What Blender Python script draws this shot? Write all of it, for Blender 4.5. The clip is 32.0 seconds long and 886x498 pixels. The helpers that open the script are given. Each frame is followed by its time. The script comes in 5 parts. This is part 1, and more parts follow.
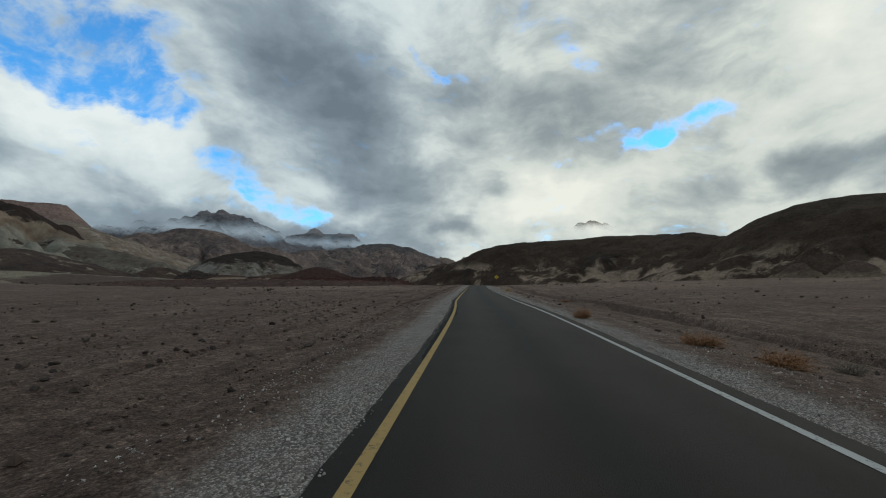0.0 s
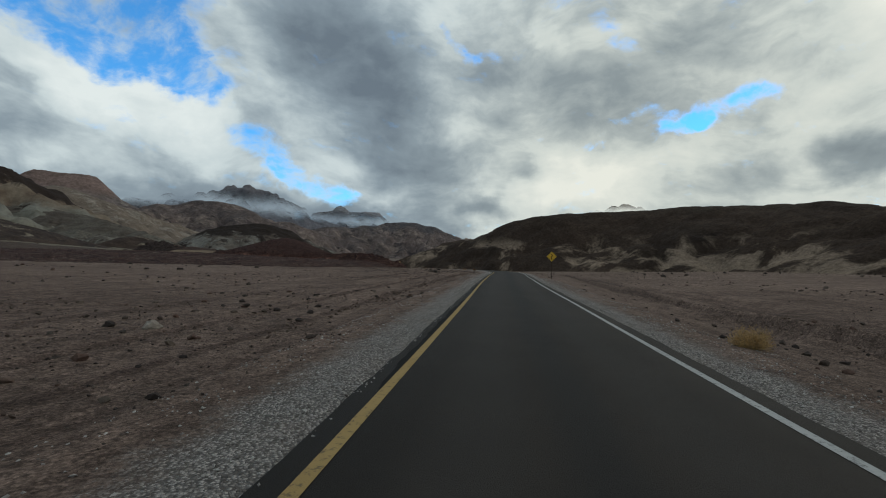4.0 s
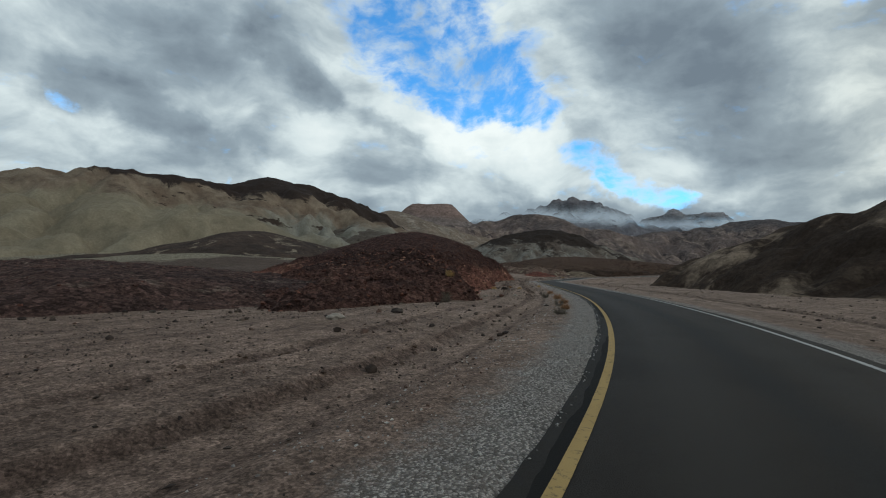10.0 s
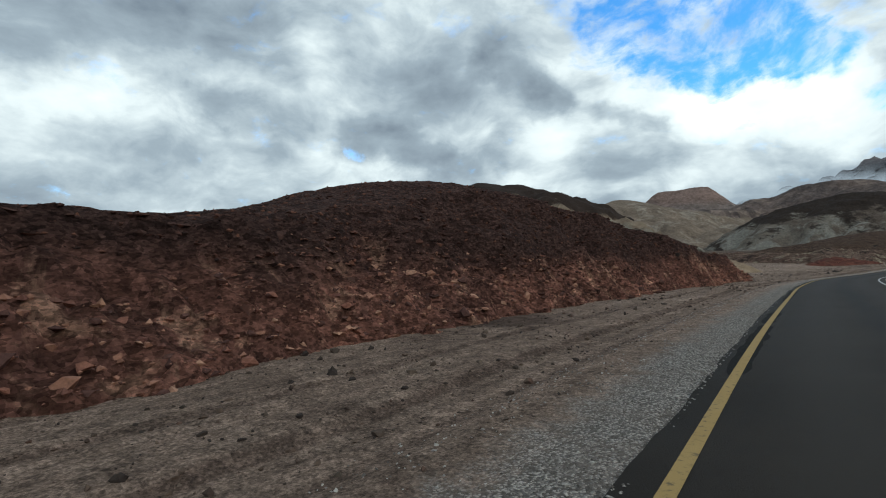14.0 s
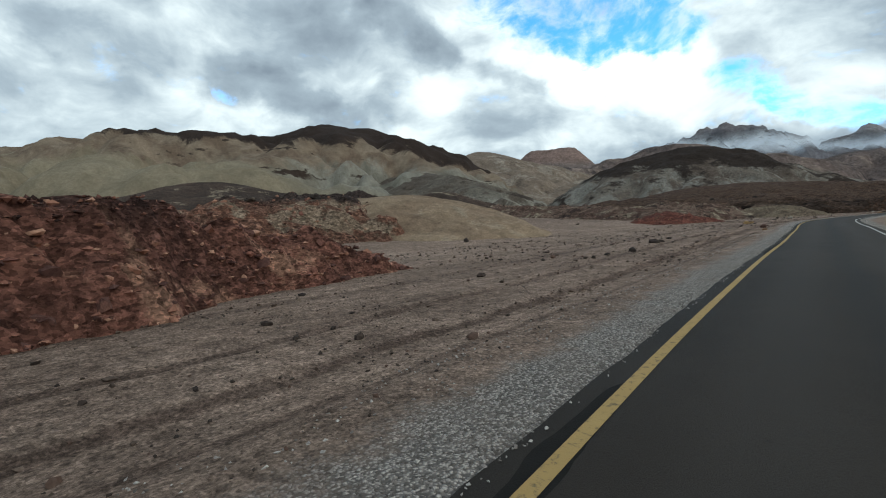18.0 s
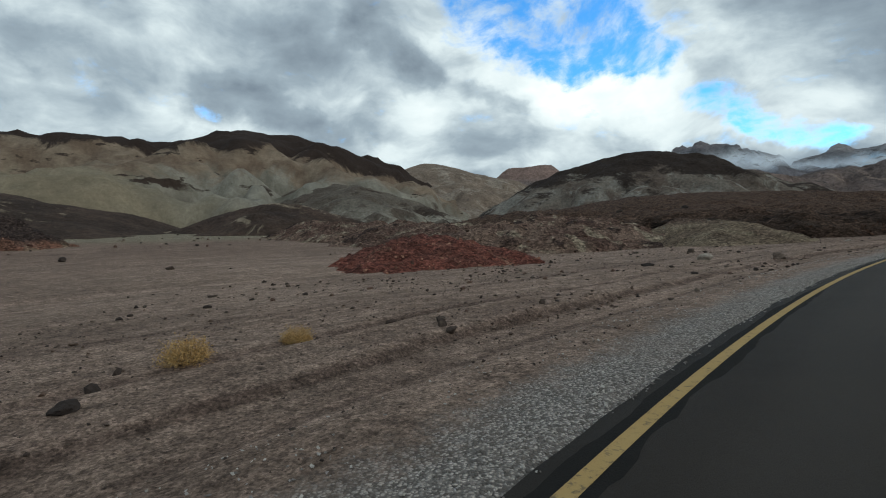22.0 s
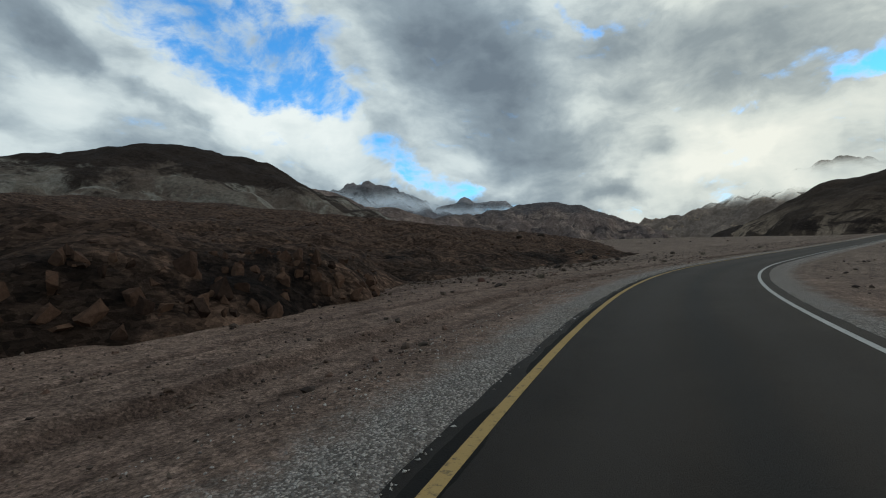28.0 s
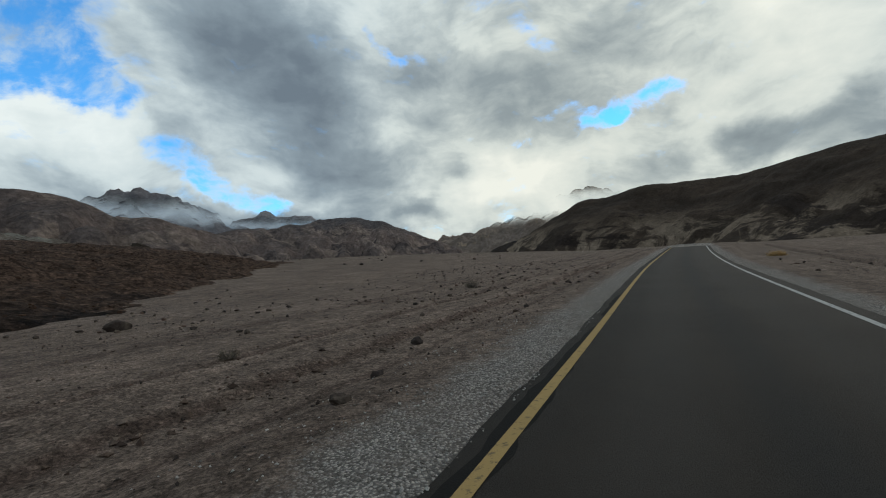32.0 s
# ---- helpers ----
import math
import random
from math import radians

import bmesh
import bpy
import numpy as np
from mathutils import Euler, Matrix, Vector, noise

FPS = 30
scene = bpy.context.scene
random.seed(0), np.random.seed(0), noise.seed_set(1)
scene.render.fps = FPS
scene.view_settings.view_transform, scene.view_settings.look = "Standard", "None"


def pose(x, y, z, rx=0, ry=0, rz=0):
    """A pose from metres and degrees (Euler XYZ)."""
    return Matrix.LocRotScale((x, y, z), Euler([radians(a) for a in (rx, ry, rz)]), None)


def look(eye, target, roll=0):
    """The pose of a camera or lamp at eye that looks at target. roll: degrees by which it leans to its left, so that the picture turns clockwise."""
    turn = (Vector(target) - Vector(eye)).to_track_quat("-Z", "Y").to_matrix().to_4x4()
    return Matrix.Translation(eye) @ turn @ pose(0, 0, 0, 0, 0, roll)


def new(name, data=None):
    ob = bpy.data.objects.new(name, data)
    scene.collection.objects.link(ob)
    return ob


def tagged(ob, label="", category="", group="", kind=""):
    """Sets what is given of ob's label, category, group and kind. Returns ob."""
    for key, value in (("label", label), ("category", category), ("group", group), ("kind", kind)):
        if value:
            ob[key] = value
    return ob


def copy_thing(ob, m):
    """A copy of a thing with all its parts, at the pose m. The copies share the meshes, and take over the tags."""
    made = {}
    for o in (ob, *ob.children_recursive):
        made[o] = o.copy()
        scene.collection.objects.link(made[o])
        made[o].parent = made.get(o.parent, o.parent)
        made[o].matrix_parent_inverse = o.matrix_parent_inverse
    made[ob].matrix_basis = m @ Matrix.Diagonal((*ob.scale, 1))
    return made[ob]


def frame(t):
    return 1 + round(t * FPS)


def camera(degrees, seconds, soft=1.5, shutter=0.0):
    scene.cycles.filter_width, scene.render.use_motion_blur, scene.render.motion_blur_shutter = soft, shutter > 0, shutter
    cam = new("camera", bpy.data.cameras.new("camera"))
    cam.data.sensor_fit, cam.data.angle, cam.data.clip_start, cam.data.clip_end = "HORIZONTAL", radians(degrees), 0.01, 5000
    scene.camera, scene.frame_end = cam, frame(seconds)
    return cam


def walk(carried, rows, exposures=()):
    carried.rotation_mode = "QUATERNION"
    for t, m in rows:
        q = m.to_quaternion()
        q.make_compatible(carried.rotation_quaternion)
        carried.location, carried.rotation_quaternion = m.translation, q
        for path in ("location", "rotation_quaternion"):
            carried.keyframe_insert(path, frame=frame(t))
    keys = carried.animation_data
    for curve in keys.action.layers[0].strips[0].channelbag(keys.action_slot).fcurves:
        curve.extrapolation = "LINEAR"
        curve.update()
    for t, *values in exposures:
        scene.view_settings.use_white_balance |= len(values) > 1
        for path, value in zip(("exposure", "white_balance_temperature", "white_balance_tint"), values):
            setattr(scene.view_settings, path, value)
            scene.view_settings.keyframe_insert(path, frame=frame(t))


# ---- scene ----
cam = camera(87.1, 32.0, soft=1.05)
PATH = [
    (0.0, -0.00, 0.00, 0.000, 95.01, -0.13, -19.58),
    (0.5, 3.17, 6.98, 0.278, 95.15, -0.79, -21.28),
    (1.0, 6.24, 14.01, 0.511, 95.64, -1.62, -25.23),
    (1.5, 9.21, 21.07, 0.646, 96.65, -2.25, -30.47),
    (2.0, 12.16, 28.15, 0.747, 97.76, -2.98, -34.98),
    (2.5, 15.14, 35.19, 0.836, 97.46, -3.11, -35.85),
    (3.0, 18.19, 42.20, 0.946, 96.15, -3.01, -31.75),
    (3.5, 21.19, 49.23, 1.071, 94.03, -2.33, -23.73),
    (4.0, 24.22, 56.24, 1.220, 92.65, -1.89, -16.48),
    (4.5, 27.24, 63.25, 1.386, 92.18, -1.34, -9.24),
    (5.0, 30.29, 70.26, 1.561, 91.38, -0.77, -2.39),
    (5.5, 33.35, 77.26, 1.736, 91.10, -0.51, 3.58),
    (6.0, 36.39, 84.27, 1.909, 91.55, -0.54, 8.21),
    (6.5, 39.43, 91.27, 2.078, 92.45, -0.62, 11.01),
    (7.0, 42.49, 98.28, 2.242, 92.85, -0.27, 11.52),
    (7.5, 45.54, 105.27, 2.400, 93.07, -0.20, 12.37),
    (8.0, 48.56, 112.26, 2.551, 93.09, -0.35, 12.80),
    (8.5, 51.21, 119.38, 2.698, 93.00, -0.63, 14.72),
    (9.0, 53.35, 126.63, 2.839, 93.04, -1.22, 18.09),
    (9.5, 55.11, 133.94, 2.957, 92.94, -1.25, 19.38),
    (10.0, 56.17, 141.34, 3.046, 92.77, -1.23, 22.86),
    (10.5, 56.42, 148.78, 3.102, 92.64, -0.78, 29.42),
    (11.0, 55.99, 156.20, 3.122, 92.73, -0.78, 31.19),
    (11.5, 55.18, 163.58, 3.083, 92.90, 0.21, 34.47),
    (12.0, 54.02, 170.92, 3.030, 93.56, 1.39, 40.43),
    (12.5, 52.63, 178.24, 3.009, 94.26, 2.09, 46.75),
    (13.0, 50.90, 185.51, 3.008, 94.57, 3.60, 50.56),
    (13.5, 49.03, 192.80, 3.020, 94.70, 3.59, 51.29),
    (14.0, 47.07, 200.11, 3.037, 93.52, 2.49, 52.50),
    (14.5, 45.16, 207.49, 3.050, 92.91, 1.90, 53.63),
    (15.0, 43.34, 214.94, 3.053, 93.19, 2.31, 54.10),
    (15.5, 41.56, 222.46, 3.040, 93.40, 3.36, 53.34),
    (16.0, 39.81, 230.05, 3.003, 91.15, 3.70, 50.78),
    (16.5, 38.16, 237.72, 2.945, 88.90, 3.85, 47.47),
    (17.0, 36.59, 245.43, 2.877, 87.71, 3.13, 44.08),
    (17.5, 35.31, 253.22, 2.811, 87.52, 2.25, 41.39),
    (18.0, 34.56, 261.14, 2.767, 87.40, 2.48, 38.58),
    (18.5, 34.15, 269.14, 2.753, 87.71, 1.50, 36.50),
    (19.0, 33.97, 277.23, 2.767, 88.23, 0.36, 35.19),
    (19.5, 34.00, 285.45, 2.804, 88.20, 0.47, 34.19),
    (20.0, 33.96, 293.65, 2.880, 88.03, 0.63, 33.74),
    (20.5, 34.01, 301.86, 2.965, 87.92, 0.33, 33.74),
    (21.0, 34.21, 310.04, 3.045, 88.60, 1.13, 35.08),
    (21.5, 34.49, 318.18, 3.121, 89.37, 2.18, 37.03),
    (22.0, 35.00, 326.23, 3.188, 89.46, 2.46, 36.68),
    (22.5, 35.98, 334.13, 3.251, 89.55, 2.77, 35.37),
    (23.0, 37.41, 341.83, 3.318, 89.59, 2.72, 34.46),
    (23.5, 39.15, 349.29, 3.379, 89.56, 2.53, 33.75),
    (24.0, 41.23, 356.51, 3.438, 89.69, 2.39, 32.01),
    (24.5, 43.39, 363.57, 3.501, 89.94, 1.29, 26.14),
    (25.0, 45.66, 370.50, 3.586, 90.39, -0.46, 19.17),
    (25.5, 48.13, 377.37, 3.700, 91.00, -1.10, 13.56),
    (26.0, 50.69, 384.21, 3.833, 91.79, -1.54, 8.00),
    (26.5, 53.34, 391.01, 3.978, 92.66, -1.35, 3.46),
    (27.0, 55.97, 397.82, 4.137, 92.10, -0.64, 1.05),
    (27.5, 58.62, 404.63, 4.305, 91.59, 0.24, -0.07),
    (28.0, 61.43, 411.40, 4.480, 91.65, 1.24, -0.75),
    (28.5, 64.54, 418.06, 4.657, 92.11, 2.19, -1.82),
    (29.0, 68.05, 424.57, 4.836, 92.05, 2.36, -4.14),
    (29.5, 71.91, 430.93, 5.014, 92.06, 2.84, -5.96),
    (30.0, 76.21, 437.01, 5.230, 92.15, 2.94, -7.56),
    (30.5, 81.17, 442.50, 5.492, 92.29, 2.91, -9.94),
    (31.0, 86.36, 447.72, 5.781, 92.73, 2.58, -15.18),
    (31.5, 91.66, 452.69, 6.066, 93.22, 2.16, -20.63),
    (32.0, 97.08, 457.43, 6.308, 92.87, 2.63, -23.75),
]

def route(rows):
    return [(r[0], pose(*r[1:])) for r in rows]


walk(cam, route(PATH), ((0, 0.05), (2, -0.1), (3, -0.1), (4.5, 0.05), (7, 0.22), (10, 0.22), (13, 0.35), (15.5, 0.78), (17, 0.82), (19, 0.56), (21, 0.45), (24, 0.38), (25, 0.38), (26.5, 0.15), (29, 0.12), (32, 0.1)))

# ---- sky, sun ----
def unit(az, el):
    """Direction with azimuth to the left of +y and elevation, in degrees."""
    a, e = radians(az), radians(el)
    return (-math.sin(a) * math.cos(e), math.cos(a) * math.cos(e), math.sin(e))


class Net:
    """Short hand for a node tree."""

    def __init__(self, tree):
        self.t = tree
        self.t.nodes.clear()

    def add(self, kind, **inputs):
        n = self.t.nodes.new(kind)
        for k, v in inputs.items():
            k = k.replace("_", " ")
            if k in n.inputs:
                self.put(n.inputs[k], v)
        return n

    def put(self, socket, v):
        if isinstance(v, bpy.types.NodeSocket):
            self.t.links.new(v, socket)
        elif isinstance(v, (tuple, list)) and len(v) == 3 and socket.type == "RGBA":
            socket.default_value = (*v, 1)
        else:
            socket.default_value = v

    def math(self, op, a, b=0.0, c=0.0, clamp=False):
        n = self.t.nodes.new("ShaderNodeMath")
        n.operation, n.use_clamp = op, clamp
        for s, v in zip(n.inputs, (a, b, c)):
            self.put(s, v)
        return n.outputs[0]

    def vec(self, op, a, b=None, scale=None):
        n = self.t.nodes.new("ShaderNodeVectorMath")
        n.operation = op
        self.put(n.inputs[0], a)
        if b is not None:
            self.put(n.inputs[1], b)
        if scale is not None:
            self.put(n.inputs["Scale"], scale)
        return n.outputs["Value"] if op in ("DOT_PRODUCT", "LENGTH") else n.outputs[0]

    def noise(self, vector, scale, detail=4.0, rough=0.55, distortion=0.0):
        n = self.add("ShaderNodeTexNoise", Vector=vector, Scale=scale, Detail=detail, Roughness=rough, Distortion=distortion)
        return n.outputs[0]

    def cells(self, vector, scale, feature="F1"):
        n = self.add("ShaderNodeTexVoronoi", Vector=vector, Scale=scale)
        n.feature = feature
        return n

    def ramp(self, fac, a, b, lo=0.0, hi=1.0, smooth=True):
        n = self.t.nodes.new("ShaderNodeMapRange")
        n.interpolation_type = "SMOOTHSTEP" if smooth else "LINEAR"
        for s, v in zip(n.inputs[:5], (fac, a, b, lo, hi)):
            self.put(s, v)
        return n.outputs[0]

    def mix(self, fac, a, b, blend="MIX"):
        n = self.t.nodes.new("ShaderNodeMix")
        n.data_type, n.blend_type = "RGBA", blend
        self.put(n.inputs[0], fac)
        self.put(n.inputs[6], a)
        self.put(n.inputs[7], b)
        return n.outputs[2]


SUN_AZ, SUN_EL = -75.0, 35.0
world = bpy.data.worlds.new("world")
scene.world = world
world.use_nodes = True
g = Net(world.node_tree)
way = g.vec("NORMALIZE", g.add("ShaderNodeTexCoord").outputs["Generated"])
split = g.add("ShaderNodeSeparateXYZ", Vector=way)
up = split.outputs["Z"]
lift = g.math("ADD", g.math("MAXIMUM", up, 0.0), 0.16)
flat = g.vec("DIVIDE", way, g.add("ShaderNodeCombineXYZ", X=lift, Y=lift, Z=lift).outputs[0])
wob = g.add("ShaderNodeTexNoise", Vector=flat, Scale=1.3, Detail=2.0, Roughness=0.5).outputs["Color"]
flat2 = g.vec("ADD", flat, g.vec("SCALE", g.vec("SUBTRACT", wob, (0.5, 0.5, 0.5)), scale=0.55))


bank = g.add("ShaderNodeCombineXYZ", X=g.math("MULTIPLY", g.math("ARCTAN2", g.math("MULTIPLY", split.outputs["X"], -1.0), split.outputs["Y"]), 57.2958),
             Y=g.math("MULTIPLY", g.math("ARCSINE", up), 57.2958)).outputs[0]
for scale, throw in ((5.0, 5.0), (18.0, 3.0)):
    bank = g.vec("ADD", bank, g.vec("SCALE", g.vec("SUBTRACT", g.add("ShaderNodeTexNoise", Vector=way, Scale=scale, Detail=4.0, Roughness=0.6).outputs["Color"], (0.5, 0.5, 0.5)), scale=throw))


def strokes(rows):
    """Sum of soft strokes across the sky: from azimuth and elevation, to azimuth and elevation, half width in degrees, weight."""
    total = 0.0
    for az, el, az2, el2, size, weight in rows:
        dx, dy = az2 - az, el2 - el
        v = g.vec("SUBTRACT", bank, (az, el, 0.0))
        k = dx * dx + dy * dy
        h = g.math("ADD", g.vec("DOT_PRODUCT", v, (dx / k, dy / k, 0.0)), 0.0, clamp=True)
        d = g.vec("LENGTH", g.vec("SUBTRACT", v, g.vec("SCALE", (dx, dy, 0.0), scale=h)))
        total = g.math("ADD", total, g.ramp(d, size, size * 0.15, 0.0, weight))
    return total


# strokes of open blue, of dark and of bright cloud
GAPS = [(26.8, 39.2, 24.0, 27.7, 11.0, 0.8), (23.5, 27.7, 19.1, 21.9, 7.0, 0.75), (19.1, 21.9, 11.0, 18.6, 3.6, 0.75), (30.3, 27.4, 36.7, 31.5, 5.0, 0.6),
        (12.8, 26.7, 16.2, 23.1, 4.5, 0.5), (33.0, 25.0, 26.2, 22.8, 5.0, 0.6), (22.5, 22.3, 13.2, 19.9, 5.0, 0.55), (6.9, 14.0, 3.2, 11.0, 3.4, 0.8),
        (3.7, 10.4, -4.2, 8.8, 2.2, 0.66), (21.6, 23.6, 12.4, 22.1, 6.5, 0.5), (15.9, 19.1, 5.8, 19.6, 2.4, 0.35)]
SMALL_GAPS = [(-44.9, 17.2, -50.6, 18.8, 2.6, 0.85), (-35.8, 17.8, -40.9, 18.0, 1.8, 0.5), (-39.8, 15.7, -45.5, 16.6, 1.5, 0.75), (-31.3, 13.9, -35.1, 14.2, 1.0, 0.5),
              (-14.2, 28.2, -20.1, 24.5, 1.2, 0.6), (-35.0, 28.2, -37.8, 25.0, 2.1, 0.5), (-9.0, 26.5, -12.8, 26.0, 2.8, 0.45), (90.8, 22.7, 86.7, 21.4, 1.7, 0.4),
              (50.4, 10.1, 48.2, 9.9, 1.0, 0.6), (63.2, 15.0, 61.8, 14.4, 1.1, 0.5), (52.0, 30.1, 49.2, 28.8, 2.1, 0.5)]
DARKS = [(2.0, 28.6, -7.0, 18.9, 11.5, 0.42), (-7.1, 18.2, -16.4, 10.3, 7.6, 0.25), (-1.0, 25.2, -11.3, 18.7, 9.0, 0.25), (-14.5, 14.6, -26.2, 11.8, 3.8, 0.25),
         (-21.8, 24.9, -43.9, 21.5, 4.9, 0.2), (-18.6, 8.0, -21.6, 7.9, 2.1, 0.4), (-56.9, 11.1, -67.2, 12.3, 3.8, 0.6), (-8.4, 15.5, -14.6, 10.2, 4.9, 0.2),
         (36.0, 7.0, -22.0, 6.0, 3.4, 0.42), (12.0, 6.6, -8.0, 5.6, 3.2, 0.3), (62.7, 16.8, 52.6, 14.8, 3.8, 0.42), (52.6, 14.8, 46.1, 11.8, 2.8, 0.3), (46.2, 24.7, 36.8, 19.4, 2.4, 0.35),
         (36.8, 19.4, 25.2, 16.2, 1.8, 0.25), (56.4, 24.1, 52.5, 23.2, 4.2, 0.3)]
GREYS = [(98.8, 24.6, 75.8, 28.5, 5.2, 0.55), (85.2, 23.3, 78.9, 19.7, 3.8, 0.35), (78.9, 19.7, 56.5, 15.7, 4.2, 0.35), (45.1, 26.1, 40.0, 20.0, 3.5, 0.35),
         (32.1, 18.2, 26.2, 15.9, 2.1, 0.25), (92.0, 13.3, 80.1, 12.3, 3.5, 0.15), (-1.3, 26.7, -7.8, 17.9, 7.6, 0.15), (52.0, 14.0, 95.0, 16.0, 24.0, 0.16), (50.0, 22.0, 70.0, 23.0, 12.0, 0.24), (34.0, 34.0, 75.0, 36.0, 14.0, 0.2)]
BRIGHTS = [(19.6, 18.4, 10.4, 15.8, 3.8, 0.25), (-61.6, 22.6, -67.5, 15.7, 9.0, 0.3), (-26.2, 9.6, -34.5, 10.7, 3.1, 0.45), (-27.2, 26.5, -29.4, 26.6, 1.8, 0.3),
           (-35.1, 11.7, -43.0, 13.1, 2.1, 0.2), (44.9, 22.2, 42.6, 23.8, 3.8, 0.3), (30.3, 23.7, 28.2, 21.4, 3.5, 0.35), (23.2, 17.9, 12.6, 14.8, 5.2, 0.35),
           (-22.5, 11.9, -24.4, 11.4, 3.5, 0.3), (66.8, 29.4, 60.5, 31.9, 6.6, 0.3), (94.0, 17.8, 88.5, 18.8, 2.4, 0.3), (20.4, 17.4, 11.2, 13.9, 4.9, 0.3),
           (-30.4, 11.3, -37.4, 9.4, 4.5, 0.4), (-33.4, 13.9, -47.6, 12.9, 3.5, 0.25), (33.6, 19.3, 24.3, 16.5, 3.8, 0.25)]

streak = g.vec("MULTIPLY", flat2, (1.0, 0.55, 1.0))
puff = g.vec("ADD", way, g.vec("SCALE", g.vec("SUBTRACT", g.add("ShaderNodeTexNoise", Vector=way, Scale=4.0, Detail=3.0, Roughness=0.5).outputs["Color"], (0.5, 0.5, 0.5)), scale=0.12))
billow = g.vec("MULTIPLY", puff, (1.0, 1.0, 1.9))
fine = g.math("ADD", g.math("MULTIPLY", g.noise(streak, 2.6, 5.0, 0.5), 0.2), g.math("ADD", g.math("MULTIPLY", g.noise(billow, 8.0, 9.0, 0.6), 0.4), g.math("MULTIPLY", g.noise(billow, 21.0, 6.0, 0.6), 0.4)))
coarse = g.noise(flat2, 0.9, 6.0, 0.55)
cover = g.math("SUBTRACT", g.ramp(coarse, 0.25, 0.55, 0.98, 1.2), g.math("SUBTRACT", g.math("MULTIPLY", g.math("MINIMUM", strokes(GAPS + SMALL_GAPS), 1.0), 1.0), g.math("MULTIPLY", g.math("SUBTRACT", fine, 0.5), 4.0)))
cover = g.ramp(cover, -0.1, 0.95)
heap = g.math("ADD", g.math("MULTIPLY", g.noise(flat2, 1.4, 4.0, 0.45), 0.4), g.math("MULTIPLY", g.noise(billow, 4.2, 4.0, 0.42), 0.6))
tone = g.math("ADD", g.math("MULTIPLY", g.math("SUBTRACT", heap, 0.5), 2.3), g.math("MULTIPLY", g.math("SUBTRACT", g.noise(billow, 11.0, 8.0, 0.58), 0.5), 0.95))
tone = g.math("ADD", tone, g.ramp(cover, 1.0, 0.35, 0.0, 0.22))
tone = g.math("ADD", g.math("SUBTRACT", g.math("ADD", tone, g.math("MULTIPLY", strokes(BRIGHTS), 0.72)), g.math("MULTIPLY", strokes(DARKS + GREYS), 0.72)), 0.66)
tone = g.math("SUBTRACT", tone, g.ramp(up, 0.62, 0.92, 0.0, 0.6))
behind = g.vec("DOT_PRODUCT", way, unit(170, 10))
tone = g.math("SUBTRACT", tone, g.ramp(behind, 0.2, 0.9, 0.0, 0.25))
tone = g.math("MULTIPLY", g.math("ADD", tone, 0.3), 0.625)
grey = g.add("ShaderNodeValToRGB", Fac=tone)
el = grey.color_ramp.elements
el[0].position, el[0].color = 0.05, (0.19, 0.225, 0.268, 1)
el[1].position, el[1].color = 1.0, (0.98, 0.98, 0.945, 1)
for where, what in ((0.36, (0.33, 0.38, 0.425, 1)), (0.52, (0.50, 0.55, 0.58, 1)), (0.68, (0.74, 0.78, 0.78, 1))):
    e = el.new(where)
    e.color = what
warm = g.ramp(g.vec("DOT_PRODUCT", way, unit(-48, 10)), 0.74, 1.0)
cloud = g.mix(warm, grey.outputs[0], g.mix(1.0, grey.outputs[0], (1.07, 1.0, 0.91), "MULTIPLY"))
sky = g.add("ShaderNodeTexSky")
sky.sky_type, sky.sun_disc = "NISHITA", False
sky.sun_elevation, sky.sun_rotation = radians(SUN_EL), radians(-SUN_AZ)
sky.altitude, sky.dust_density, sky.air_density = 1500, 0.0, 1.0
blue = g.mix(1.0, sky.outputs[0], (0.42, 1.16, 1.58), "MULTIPLY")
b1 = g.add("ShaderNodeBackground", Color=blue, Strength=0.15)
b2 = g.add("ShaderNodeBackground", Color=g.mix(1.0, cloud, (0.915, 1.0, 1.025), "MULTIPLY"), Strength=0.85)
both = g.add("ShaderNodeMixShader")
g.put(both.inputs[0], cover)
g.put(both.inputs[1], b1.outputs[0])
g.put(both.inputs[2], b2.outputs[0])
g.put(g.add("ShaderNodeOutputWorld").inputs[0], both.outputs[0])

lamp = bpy.data.lights.new("sun", "SUN")
lamp.energy, lamp.angle, lamp.color = 0.35, radians(25), (1.0, 0.93, 0.82)
sun = new("sun", lamp)
sun.matrix_world = look(Vector(unit(SUN_AZ, SUN_EL)) * 50, (0, 0, 0))

# ---- materials ----
def surface(name):
    m = bpy.data.materials.new(name)
    m.use_nodes = True
    n = Net(m.node_tree)
    where = n.add("ShaderNodeNewGeometry").outputs["Position"]
    return m, n, where


def finish(n, colour, rough=0.95, relief=None, depth=0.05, metal=0.0, spec=0.07):
    b = n.add("ShaderNodeBsdfPrincipled", Base_Color=colour, Roughness=rough, Metallic=metal)
    b.inputs["Specular IOR Level"].default_value = spec
    if relief is not None:
        bump = n.add("ShaderNodeBump", Height=relief, Strength=1.0, Distance=depth)
        n.put(b.inputs["Normal"], bump.outputs[0])
    n.put(n.add("ShaderNodeOutputMaterial").inputs[0], b.outputs[0])
    return b


def grey3(n, v):
    return n.add("ShaderNodeCombineColor", Red=v, Green=v, Blue=v).outputs[0]


